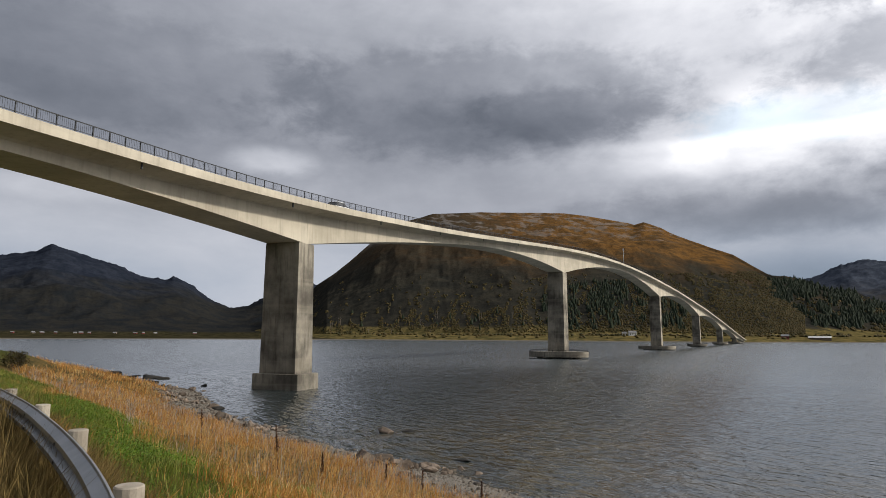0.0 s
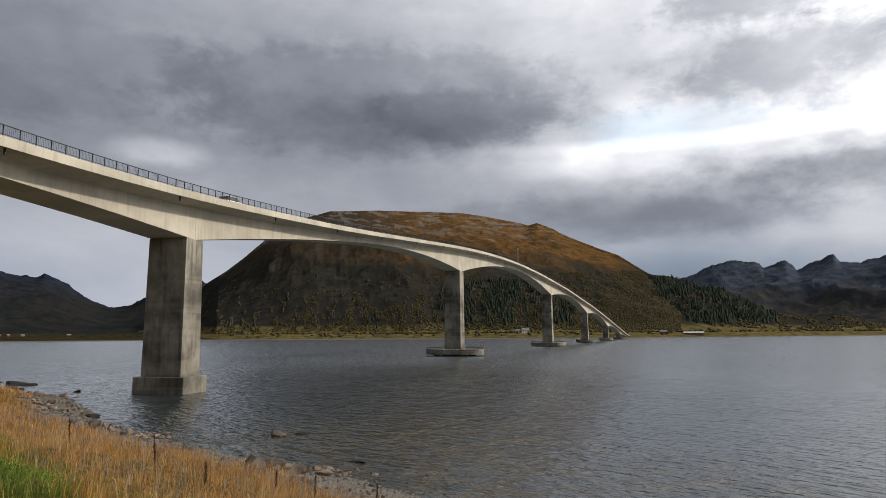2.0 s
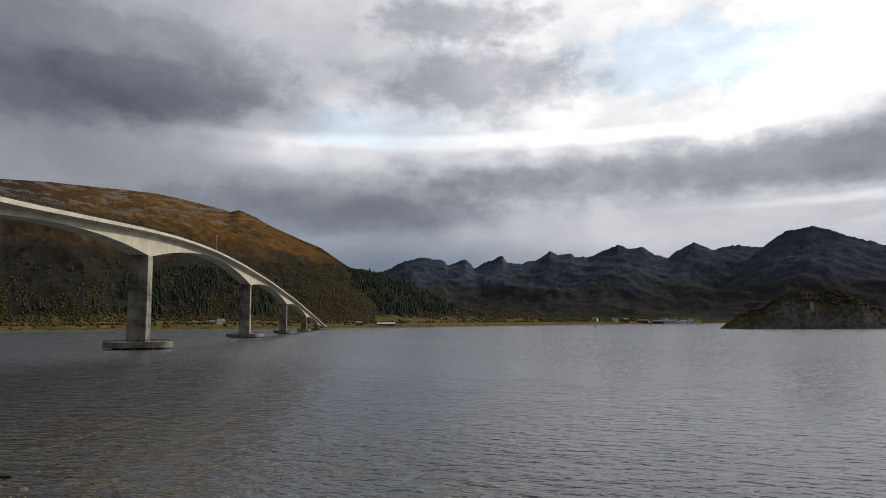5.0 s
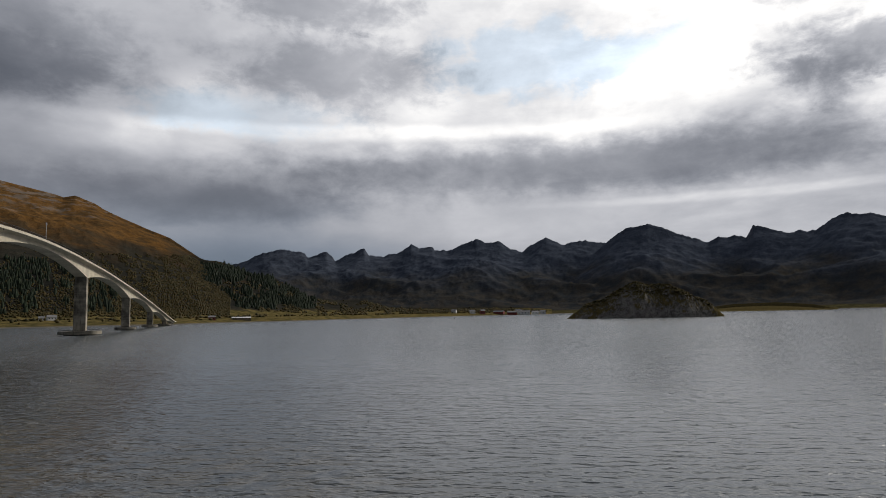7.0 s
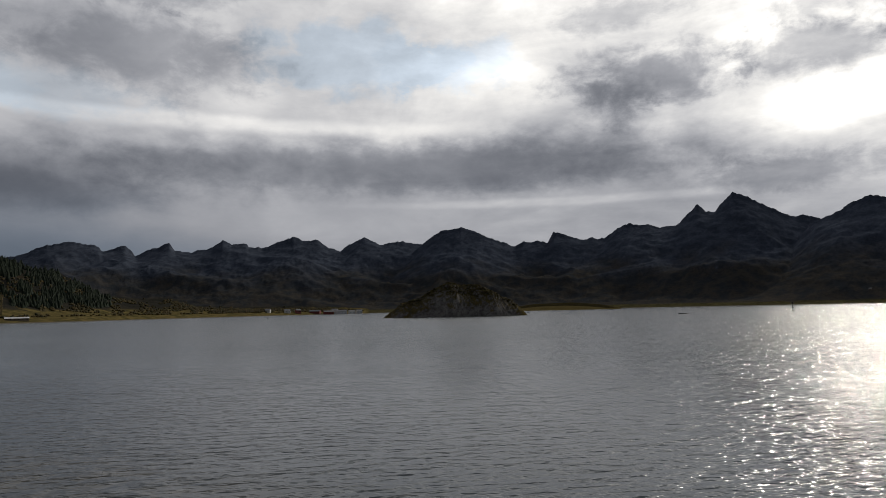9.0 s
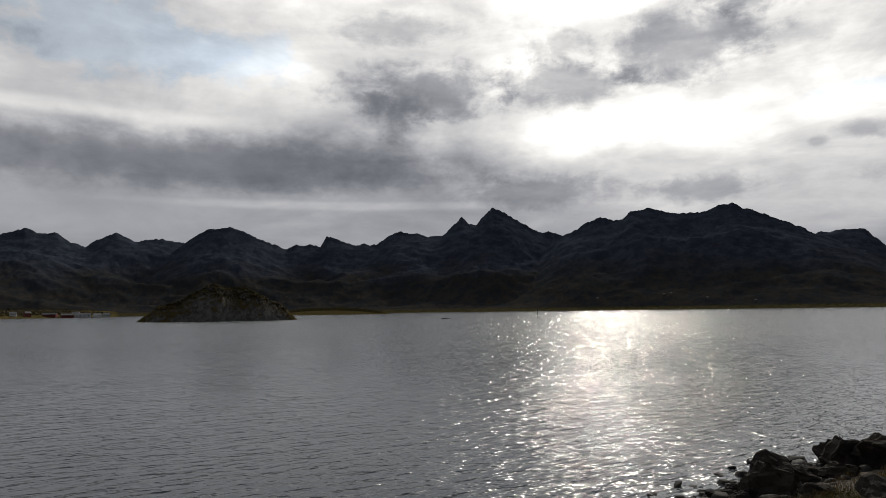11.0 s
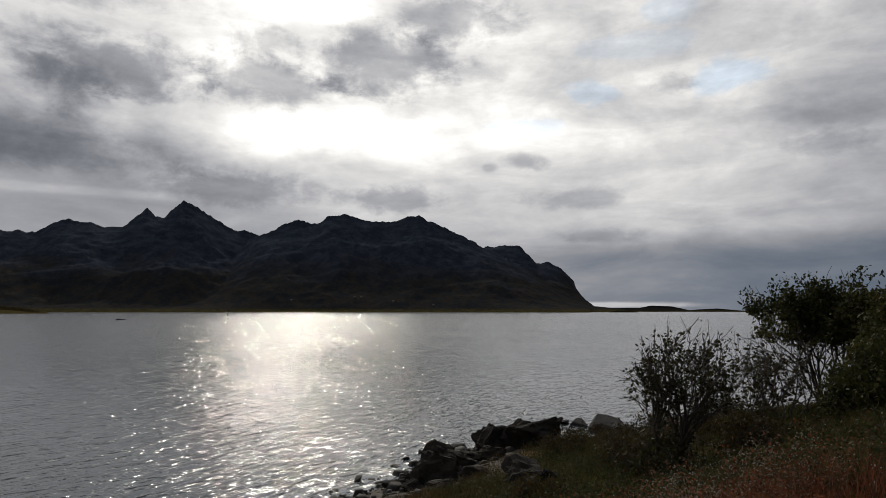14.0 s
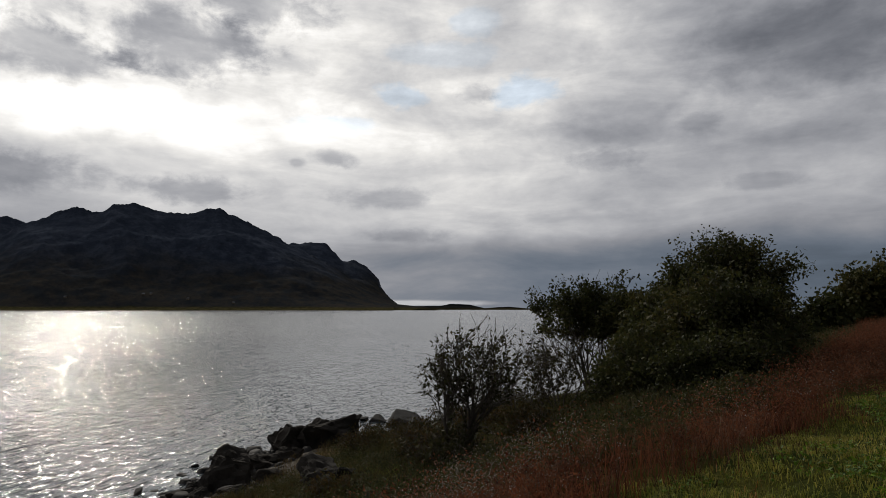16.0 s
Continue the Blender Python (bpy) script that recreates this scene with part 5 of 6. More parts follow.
herbs("undergrowth", "dark leafy scrub on the slope", LEAF, 22000, 16, (4, -40, 24, 0), lambda x, y, d: ~north(x, y) & (d > 4.6) & (past(x, y) > strip(y) * 0.9), 0.48, 0.14, 0.030, 39, patch=0.46, up=0.1)


def dock(at, tall, seed):
    """A withered dock: a dark stalk with a rough seed spike."""
    rng = np.random.default_rng(seed)
    ob = thing("dock_plant", "tall dark brown withered dock stalk", "weed", (*at, land_z(*at)), group="dock stalks in the dry grass")
    bm = bmesh.new()
    lean = Vector((rng.normal(0, 0.06), rng.normal(0, 0.06), 1))
    rod(bm, (0, 0, -0.1), lean * tall, 0.010, 0.005, 5)
    part("stem", bm, STALK, ob)
    t = rng.uniform(0.45, 1.0, 260)
    c = np.array(lean)[None] * (t * tall)[:, None] + rng.normal(0, 0.028, (260, 3)) * (1.25 - t)[:, None]
    tagged(part("seed_spike", leaf_soup("seed_spike", rng, c, 0.018, STALK), STALK, ob), kind="stuff")


for i, (x, y, tall) in enumerate(((-3.6, 17.5, 1.15), (-7.2, 22.6, 1.0), (-2.2, 15.6, 0.75), (0.1, 17.8, 0.8), (-0.8, 16.9, 0.7), (1.5, 15.8, 0.75), (3.0, 13.2, 0.8), (3.6, 9.9, 0.75), (4.2, 8.4, 0.7), (5.0, 7.4, 0.7), (2.0, 9.2, 0.7), (5.8, 8.2, 0.6))):
    dock((x, y), tall, 400 + i)


# ---------------------------------------------------------------- rocks
def rock_mesh(name, seed, mat, cuts=15, flat=0.7, detail=3, rough=0.06):
    """A boulder: a ball cut by random planes, then roughened."""
    rng = np.random.default_rng(seed)
    bm = bmesh.new()
    bmesh.ops.create_icosphere(bm, subdivisions=detail, radius=1.0)
    for _ in range(cuts):
        nrm = Vector(rng.normal(0, 1, 3)).normalized()
        lim = rng.uniform(0.38, 0.80)
        for v in bm.verts:
            over = v.co.dot(nrm) - lim
            if over > 0:
                v.co -= nrm * over
    off = Vector(rng.uniform(-50, 50, 3))
    for v in bm.verts:
        v.co += v.co.normalized() * (noise.fractal(v.co * 3.4 + off, 0.8, 2.1, 5) * rough)
        v.co.z *= flat
    me = bpy.data.meshes.new(name)
    bm.to_mesh(me)
    bm.free()
    me.materials.append(mat)
    me.update()
    return me


PALE = [rock_mesh("rock", 100 + i, STONE, flat=0.62 + 0.08 * (i % 4), detail=2, rough=0.12) for i in range(7)]
DARK = [rock_mesh("boulder", 200 + i, STONE_DARK, flat=0.75 + 0.07 * (i % 4), detail=4, rough=0.14, cuts=12) for i in range(6)]
WET = [rock_mesh("rock", 300 + i, STONE_WET, flat=0.45 + 0.08 * (i % 3)) for i in range(4)]


def rock(meshes, i, x, y, size, z=None, tall=1.0, label="", group="", turn=None, name="rock", long=1.0):
    ob = new(name, meshes[i % len(meshes)])
    base = land_z(x, y) if z is None else z
    rng = random.Random(i * 7 + 3)
    ob.matrix_world = pose(x, y, max(base, -0.25) + size * 0.18 * tall, rng.uniform(-12, 12), rng.uniform(-12, 12), rng.uniform(0, 360) if turn is None else turn) @ Matrix.Diagonal((size * long, size, size * tall, 1))
    return tagged(ob, label, "rock", group)


# the stones of the north shore: bearings of the heaps, then stray ones along the waterline
HEAPS = [(-0.2, 30.2, 1.9, 60, 0.30), (-1.6, 33.4, 1.4, 20, 0.22), (-9.6, 42.9, 1.6, 26, 0.36), (-13.6, 44.9, 1.2, 10, 0.42), (-21.0, 57.0, 2.6, 64, 0.38), (-24.5, 62, 2.5, 30, 0.36), (-28, 72, 4.0, 30, 0.34), (-45, 94, 5, 12, 0.5)]
k = 0
for hx, hy, spread, count, size in HEAPS:
    for _ in range(count):
        a, r = RNG.uniform(0, 2 * math.pi), spread * math.sqrt(RNG.random())
        x, y = hx + r * math.cos(a) * 1.25, hy + r * math.sin(a) * 0.8
        d = float(inland(np.array([x]), np.array([y]))[0])
        if -1.2 < d < 4.5:
            k += 1
            rock(PALE, k, x, y, size * RNG.lognormal(-0.35, 0.55), label="pale angular stone on the shore", group="stones of the north shore")
for x, y, size, tall, label in ((-2.1, 42.0, 0.72, 1.2, "pale boulder standing in the shallow water"), (-0.7, 42.3, 0.60, 0.7, "grey boulder awash in the shallows"), (2.1, 32.8, 0.62, 0.55, "dark flat-topped stone at the waterline"),
                               (1.3, 33.6, 0.28, 0.6, "small dark stone in the shallows"), (-9.0, 44.6, 0.55, 0.8, "pale boulder on the shingle"), (-17.0, 55.5, 0.6, 0.9, "reddish boulder above the shingle"), (-16.2, 54.6, 0.6, 0.9, "grey stone beside a boulder"),
                               (-33.5, 84.5, 1.2, 0.6, "dark rock awash off the shore"), (-25.5, 79.5, 0.6, 0.9, "small dark rock off the shore"), (2.6, 29.6, 0.35, 0.7, "pale stone on the wet shingle")):
    k += 1
    rock(PALE if "pale" in label or "red" in label else WET, k, x, y, size, z=-0.1 if "water" in label or "awash" in label or "off" in label else None, tall=tall, label=label)
for x, y, size in ((-44, 97, 1.7), (-40, 93.8, 1.1), (-37, 92.6, 1.3), (-35, 91.4, 0.8), (-47, 99, 1.0), (-52, 103, 1.5)):
    k += 1
    rock(WET, k, x, y, size, z=0.0, tall=0.75, label="low dark skerry by the shore", long=1.5, turn=40)


def pebbles(name, label, count, seed, box_, lo, hi, size, mat):
    """Loose shingle along the waterline, too small to pick apart."""
    rng = np.random.default_rng(seed)
    x0, y0, x1, y1 = box_
    x, y = rng.uniform(x0, x1, count), rng.uniform(y0, y1, count)
    d = inland(x, y)
    ok = (d > lo) & (d < hi)
    x, y = x[ok], y[ok]
    z = bank_height(x, y)
    n = len(x)
    r = size * rng.lognormal(0, 0.5, n)
    a = rng.uniform(0, 2 * math.pi, n)
    ring = np.array([0, 1.3, 2.4, 3.6, 4.9])
    ang = a[:, None] + ring[None]
    rad = r[:, None] * rng.uniform(0.7, 1.2, (n, 5))
    low = np.stack([x[:, None] + np.cos(ang) * rad, y[:, None] + np.sin(ang) * rad, np.repeat(z[:, None] - 0.02, 5, 1)], -1)
    top = low.copy()
    top[..., :2] = np.stack([x, y], -1)[:, None] + (low[..., :2] - np.stack([x, y], -1)[:, None]) * 0.62
    top[..., 2] += (r * rng.uniform(0.4, 0.9, n))[:, None] + rng.uniform(-0.15, 0.15, (n, 5)) * r[:, None]
    v = np.concatenate([low, top], 1).reshape(-1, 3)
    idx = np.arange(n, dtype=np.int32)[:, None] * 10
    side = np.concatenate([np.array([[j, (j + 1) % 5, 5 + (j + 1) % 5, 5 + j]]) for j in range(5)], 1)
    loops = np.concatenate([idx + side, idx + np.array([[5, 6, 7, 8, 9]])], 1).astype(np.int32)
    start = (np.arange(n, dtype=np.int32)[:, None] * 25 + np.array([[0, 4, 8, 12, 16, 20]], np.int32)).ravel()
    me = bpy.data.meshes.new(name)
    me.vertices.add(len(v))
    me.vertices.foreach_set("co", v.astype(np.float32).ravel())
    me.loops.add(loops.size)
    me.loops.foreach_set("vertex_index", loops.ravel())
    me.polygons.add(n * 6)
    me.polygons.foreach_set("loop_start", start)
    me.materials.append(mat)
    me.update(calc_edges=True)
    return tagged(new(name, me), label, "shingle", kind="stuff")


SHINGLE = foliage("loose_shingle", [(0.045, 0.038, 0.030), (0.10, 0.085, 0.068), (0.15, 0.125, 0.10), (0.25, 0.22, 0.19)], 0.85, 0.0)
SHINGLE_DARK = foliage("dark_wet_shingle", [(0.012, 0.011, 0.010), (0.030, 0.027, 0.024), (0.05, 0.046, 0.04), (0.08, 0.075, 0.068)], 0.8, 0.0)
pebbles("shingle", "loose pale shingle along the waterline", 90000, 31, (-40, 18, 14, 92), -0.8, 4.2, 0.055, SHINGLE)
pebbles("shingle", "dark shingle between the boulders", 9000, 32, (15, -30, 36, 8), -1.0, 3.4, 0.12, SHINGLE_DARK)

# the boulders of the south shore
BOULDERS = [(24.8, -11.3, 1.15, 1.75, 1.0, 0), (23.9, -12.8, 1.45, 1.3, 1.0, 1), (24.4, -12.2, 1.1, 1.2, 1.0, 2), (21.0, -7.5, 0.95, 1.25, 1.2, 3), (22.0, -8.0, 1.0, 1.45, 0.8, 4), (23.2, -9.0, 0.75, 1.1, 1.3, 5), (23.9, -9.6, 0.7, 0.9, 1.2, 0),
            (21.7, -6.2, 0.50, 1.0, 1.2, 1), (20.4, -6.3, 0.45, 0.9, 1.2, 2), (22.4, -6.9, 0.40, 0.8, 1.2, 3), (14.9, -7.5, 0.85, 1.2, 1.3, 4), (14.4, -8.0, 0.6, 1.0, 1.0, 5), (24.8, -15.4, 0.62, 1.15, 1.1, 0), (22.9, -10.4, 0.7, 0.8, 1.2, 3),
            (19.3, -6.9, 0.5, 0.9, 1.1, 1), (18.6, -6.6, 0.42, 0.8, 1.1, 2), (20.4, -8.6, 0.6, 0.8, 1.2, 5), (26.2, -10.2, 0.4, 0.8, 1.2, 3)]
for x, y, size, tall, long, i in BOULDERS:
    rock(DARK, i, x, y, size, tall=tall, label="dark lichened boulder on the south shore", group="boulders of the south shore", name="boulder", long=long)
rock(DARK, 4, 24.1, -16.5, 0.80, tall=1.3, label="upright grey boulder above the shingle of the south shore", name="boulder")
for i, (x, y, size, long) in enumerate(((29.2, -19.6, 1.15, 1.7), (30.2, -18.9, 0.6, 1.4), (30.9, -18.5, 0.42, 1.2), (31.2, -18.8, 0.30, 1.2), (27.9, -19.9, 0.9, 1.2), (26.8, -8.9, 0.22, 1.3), (27.6, -9.9, 0.20, 1.1), (23.4, -5.3, 0.25, 1.2), (26.0, -8.0, 0.2, 1.4), (20.4, -0.6, 0.25, 1.2))):
    rock(WET, i, x, y, size, z=0.0, tall=0.85, label="black wet rock awash by the shore", long=long)


# ---------------------------------------------------------------- bushes and trees
def limb_segments(rng, at, height, spread, stems, levels=4):
    """Tapered segments of a many-stemmed bush, and the twigs that bear leaves."""
    segs, twigs = [], []

    def grow(p, way, length, radius, level):
        steps = 3
        for i in range(steps):
            way = (way + Vector(rng.normal(0, 0.14, 3)) + Vector((0, 0, 0.05))).normalized()
            q = p + way * (length / steps)
            segs.append((p, q, radius * (1 - 0.25 * i / steps), radius * (1 - 0.25 * (i + 1) / steps)))
            if level >= levels - 2:
                twigs.append((p, q, level))
            p = q
            if level < levels and i >= 1:
                for _ in range(2 if i < steps - 1 else 2):
                    turn = Vector(rng.normal(0, 1, 3))
                    side = (way + (turn - way * turn.dot(way)).normalized() * rng.uniform(0.45, 0.95)).normalized()
                    grow(p, side, length * rng.uniform(0.55, 0.80), radius * 0.55, level + 1)

    for k in range(stems):
        a = k / stems * 2 * math.pi + rng.uniform(-0.4, 0.4)
        out = rng.uniform(0.15, 1.0) * spread / height
        way = Vector((math.cos(a) * out, math.sin(a) * out, 1)).normalized()
        grow(Vector((math.cos(a) * 0.12, math.sin(a) * 0.12, -0.15)), way, height * rng.uniform(0.40, 0.52), 0.012 + 0.007 * height, 1)
    return segs, twigs


def tubes(name, segs, mat, sides=5):
    verts, faces = [], []
    for a, b, ra, rb in segs:
        turn = (b - a).to_track_quat("Z", "Y")
        base = len(verts)
        for c, r in ((a, ra), (b, rb)):
            for i in range(sides):
                w = 2 * math.pi * i / sides
                verts.append(c + turn @ Vector((math.cos(w) * r, math.sin(w) * r, 0)))
        faces += [(base + i, base + (i + 1) % sides, base + sides + (i + 1) % sides, base + sides + i) for i in range(sides)]
    return mesh_of(name, verts, faces, mat)


def leaf_cloud(name, rng, twigs, per, size, scatter, mat):
    """Pointed leaves set round the twigs."""
    a = np.array([t[0] for t in twigs], float)
    b = np.array([t[1] for t in twigs], float)
    k = np.repeat(np.arange(len(twigs)), per)
    n = len(k)
    c = a[k] + (b - a)[k] * rng.random((n, 1)) + rng.normal(0, scatter, (n, 3))
    u = rng.normal(0, 1, (n, 3))
    u /= np.linalg.norm(u, axis=1)[:, None]
    w = np.cross(u, rng.normal(0, 1, (n, 3)))
    w /= np.linalg.norm(w, axis=1)[:, None]
    s = size * rng.uniform(0.6, 1.3, (n, 1))
    return soup(name, np.stack([c - u * s, c + w * s * 0.55, c + u * s, c - w * s * 0.55], 1), 4, mat)


def bush(at, height, spread, stems, leaves, size, mat, label, seed, category="bush", levels=4, scatter=0.10, name="bush", bare=0.0, skirt=0.0):
    rng = np.random.default_rng(seed)
    ob = thing(name, label, category, (at[0], at[1], land_z(*at)))
    segs, twigs = limb_segments(rng, at, height, spread, stems, levels)
    high = max(max(s[1].z for s in segs), 0.1)
    f = height / high
    wide = max(max(math.hypot(s[1].x, s[1].y) for s in segs), 0.1)
    g = spread / wide
    fit_ = lambda v: Vector((v.x * g, v.y * g, v.z * f))
    segs = [(fit_(a), fit_(b), ra, rb) for a, b, ra, rb in segs]
    twigs = [(fit_(a), fit_(b), l) for a, b, l in twigs]
    part("trunk", tubes("trunk", segs, BARK), BARK, ob, "thin dark branching stems")
    twigs = [t for t in twigs if rng.random() > bare and t[1].z > skirt * height]
    tagged(part("crown", leaf_cloud("crown", rng, twigs, max(1, leaves // len(twigs)), size, scatter, mat), mat, ob), kind="stuff")
    return ob


bush((10.8, -8.5), 3.3, 2.3, 8, 2900, 0.050, LEAF_SPARSE, "sparse rowan bush with thin leaves on the bank", 41, scatter=0.045, bare=0.62)
for i, (x, y, h, w) in enumerate(((6.3, -11.7, 1.3, 1.0), (7.1, -11.5, 1.2, 1.1), (7.3, -14.8, 1.9, 1.0), (6.6, -13.6, 1.1, 0.7))):
    bush((x, y), h, w, 8, 8000, 0.042, LEAF, "low dense dark willow scrub behind the red weeds", 130 + i, scatter=0.12)
bush((8.2, -15.9), 2.4, 1.0, 8, 9000, 0.046, LEAF, "dark willow scrub reaching out to the lawn", 120, scatter=0.12)
bush((10.2, -8.0), 1.0, 1.3, 8, 1700, 0.055, LEAF_SPARSE, "low dark brush at the foot of a rowan", 42, scatter=0.10, bare=0.3)
bush((12.4, -12.4), 2.3, 1.5, 5, 900, 0.06, LEAF_SPARSE, "thin-leaved sapling clump by the water", 43, scatter=0.05, bare=0.6)
bush((13.4, -14.6), 2.6, 1.7, 5, 1000, 0.06, LEAF_SPARSE, "slender saplings with few leaves", 44, scatter=0.05, bare=0.55)
bush((14.0, -16.9), 4.2, 2.9, 8, 16000, 0.062, LEAF, "spreading willow tree with a dense crown", 45, "tree", name="tree", scatter=0.10, bare=0.4, skirt=0.52)
bush((11.3, -16.6), 3.5, 2.4, 9, 26000, 0.060, LEAF, "large bushy willow with a thick dark crown", 46, "tree", name="tree", scatter=0.13, bare=0.2)
bush((9.3, -17.0), 4.0, 2.3, 10, 32000, 0.056, LEAF, "tall dark willow with a feathery top", 47, "tree", name="tree", scatter=0.12, bare=0.2)
bush((9.8, -15.4), 2.6, 2.2, 9, 16000, 0.068, LEAF, "rounded willow bush in front of taller ones", 48, scatter=0.15, bare=0.15)
bush((8.6, -13.8), 1.7, 1.6, 8, 9000, 0.06, LEAF, "low dark willow scrub under the trees", 49, scatter=0.15)
bush((7.7, -13.7), 2.7, 1.7, 9, 15000, 0.055, LEAF, "dense dark willow bush at the lawn side of the trees", 51, scatter=0.14, bare=0.1)
bush((6.9, -12.9), 1.5, 1.2, 8, 8000, 0.050, LEAF, "low dark willow bush above the red weeds", 52, scatter=0.13)
bush((8.8, -12.4), 1.7, 1.5, 8, 9000, 0.052, LEAF, "spreading dark willow bush on the bank", 53, scatter=0.14)
bush((9.9, -13.4), 1.2, 1.6, 8, 7000, 0.055, LEAF, "low scrub below a willow", 50, scatter=0.15)
for i, (x, y, h, w) in enumerate(((17.2, -42.0, 2.4, 2.6), (15.2, -42.5, 3.6, 2.8), (13.4, -43.0, 4.5, 2.9), (11.4, -43.4, 4.9, 3.0), (8.8, -43.5, 4.7, 3.2))):
    bush((x, y), h, w, 9, 20000, 0.15, LEAF, "dense round hedge bush beyond the lawn", 61 + i, scatter=0.30)
for i, (x, y, h, w) in enumerate(((13.6, -9.6, 0.9, 1.2), (12.2, -9.0, 1.1, 1.3), (15.2, -11.2, 0.8, 1.3), (17.2, -12.4, 0.9, 1.4), (14.4, -12.6, 1.0, 1.3), (18.8, -14.8, 0.9, 1.5), (19.4, -11.6, 0.7, 1.1), (16.4, -15.6, 1.1, 1.5), (9.0, -9.0, 0.8, 1.0), (21.0, -13.4, 0.7, 1.2), (10.4, -10.6, 0.9, 1.2), (12.6, -6.6, 0.6, 0.9))):
    bush((x, y), h, w, 7, 2600, 0.042, SCRUB, "low withered willow scrub on the bank slope", 80 + i, scatter=0.09, bare=0.25)
for i, (x, y, h, w) in enumerate(((5.4, -10.4, 0.5, 0.7), (4.9, -9.4, 0.4, 0.6), (6.3, -12.0, 0.5, 0.8), (5.9, -11.2, 0.45, 0.7))):
    bush((x, y), h, w, 7, 2200, 0.032, LEAF, "low dark nettle clump between weeds and lawn", 100 + i, category="weeds", scatter=0.08, name="weed_clump")
bush((-28.9, 48.6), 1.5, 1.3, 6, 260, 0.06, SCRUB, "small leafy bush on the far bank top", 71)

# a grey marker post at the end of the lawn
stake = thing("fence_post", "grey weathered post standing in the lawn", "post", (6.9, -22.2, land_z(6.9, -22.2)))
bm = bmesh.new()
box(bm, -0.07, -0.07, -0.2, 0.07, 0.07, 1.35)
part("shaft", bm, TIMBER, stake, bevel=0.012)


# ---------------------------------------------------------------- far shore
def fan_point(key, az, distance):
    """A point of a far slope: bearing, and distance."""
    A, r, X, Y, h, s = GRIDS[key]
    i = int(np.argmin(abs(A[:, 0] - az)))
    j = int(np.argmin(abs(r[i] - distance)))
    return Vector((X[i, j], Y[i, j], h[i, j]))


def woods(name, label, key, mat, count, seed, choose, height, wide, spruce=True, category="trees"):
    """Far woods, too many to count: pointed or rounded clumps on a slope."""
    rng = np.random.default_rng(seed)
    A, r, X, Y, h, s = GRIDS[key]
    i = rng.integers(0, A.shape[0] - 1, count * 8)
    j = rng.integers(0, A.shape[1] - 1, count * 8)
    el = np.degrees(np.arctan2(h[i, j] - 6, r[i, j]))
    keep = choose(A[i, j], r[i, j], el, s[i, j]) & (h[i, j] > 2) & (h[i, j + 1] > 2)
    i, j = i[keep][:count], j[keep][:count]
    t = rng.random(len(i))
    x, y, z = (g[i, j] * (1 - t) + g[i, j + 1] * t for g in (X, Y, h))
    n = len(i)
    ht, wd = height * rng.uniform(0.5, 1.3, n), wide * rng.uniform(0.6, 1.3, n)
    quads = []
    rings = ((0.0, 1.0), (0.35, 0.72), (0.7, 0.36), (1.0, 0.02)) if spruce else ((0.0, 0.8), (0.5, 1.0), (1.0, 0.15))
    sides = 5
    turn = rng.uniform(0, 6.28, n)
    jit = rng.uniform(0.7, 1.3, (n, len(rings), sides))
    ang = turn[:, None] + np.arange(sides)[None] * 2 * math.pi / sides
    pos = [np.stack([x[:, None] + np.cos(ang) * wd[:, None] * w * jit[:, q], y[:, None] + np.sin(ang) * wd[:, None] * w * jit[:, q], z[:, None] + (ht * f)[:, None] + 0 * ang], -1) for q, (f, w) in enumerate(rings)]
    v = np.stack(pos, 1).reshape(n, -1, 3)
    face = np.array([[q * sides + c, q * sides + (c + 1) % sides, (q + 1) * sides + (c + 1) % sides, (q + 1) * sides + c] for q in range(len(rings) - 1) for c in range(sides)], np.int32)
    loops = (np.arange(n, dtype=np.int32)[:, None] * v.shape[1] + face.ravel()[None]).ravel()
    me = bpy.data.meshes.new(name)
    me.vertices.add(n * v.shape[1])
    me.vertices.foreach_set("co", v.astype(np.float32).ravel())
    me.loops.add(len(loops))
    me.loops.foreach_set("vertex_index", loops)
    me.polygons.add(len(loops) // 4)
    me.polygons.foreach_set("loop_start", np.arange(0, len(loops), 4, dtype=np.int32))
    me.materials.append(mat)
    me.update(calc_edges=True)
    return tagged(new(name, me), label, category, kind="stuff")


HILL_KEY, SPUR_KEY = "hill8.7", "hill12.2"
clump = lambda a, r, f: fbm(a * f + 3, r * 0.004 * f * 3, 3)
woods("spruce_wood", "dark spruce plantation low on the hill", HILL_KEY, CONIFER, 5200, 81, lambda a, r, e, s: (a > 10.5) & (a < 22.5) & (e > 0.55) & (e < 4.6 - 0.05 * (a - 16) ** 2) & (clump(a, r, 1.2) > -0.16), 9.5, 2.6)
woods("spruce_wood", "scattered spruces at the foot of the hill", HILL_KEY, CONIFER, 700, 82, lambda a, r, e, s: (a > -6) & (a < 12) & (e > 0.4) & (e < 2.0) & (clump(a, r, 1.6) > 0.22), 10, 2.8)
woods("birch_wood", "autumn birch scrub over the lower slopes", HILL_KEY, BIRCH, 22000, 83, lambda a, r, e, s: (a > -12) & (a < 31) & (e > 0.2) & (e < 5.2) & (clump(a, r, 3.0) * 2.0 + 0.05 * (a - 9) - 0.28 * e > -0.62), 2.2, 1.5, False)
woods("birch_wood", "low bushes along the far shore fields", HILL_KEY, BIRCH, 1500, 89, lambda a, r, e, s: (a > -8) & (a < 34) & (e > -0.15) & (e < 0.3) & (clump(a, r, 2.5) > -0.05), 2.6, 2.6, False)
woods("spruce_wood", "dark spruce belt on the wooded spur", SPUR_KEY, CONIFER, 4200, 84, lambda a, r, e, s: (a > 22) & (a < 38) & (e > 0.7) & (clump(a, r, 1.0) > -0.10), 11, 3.2)
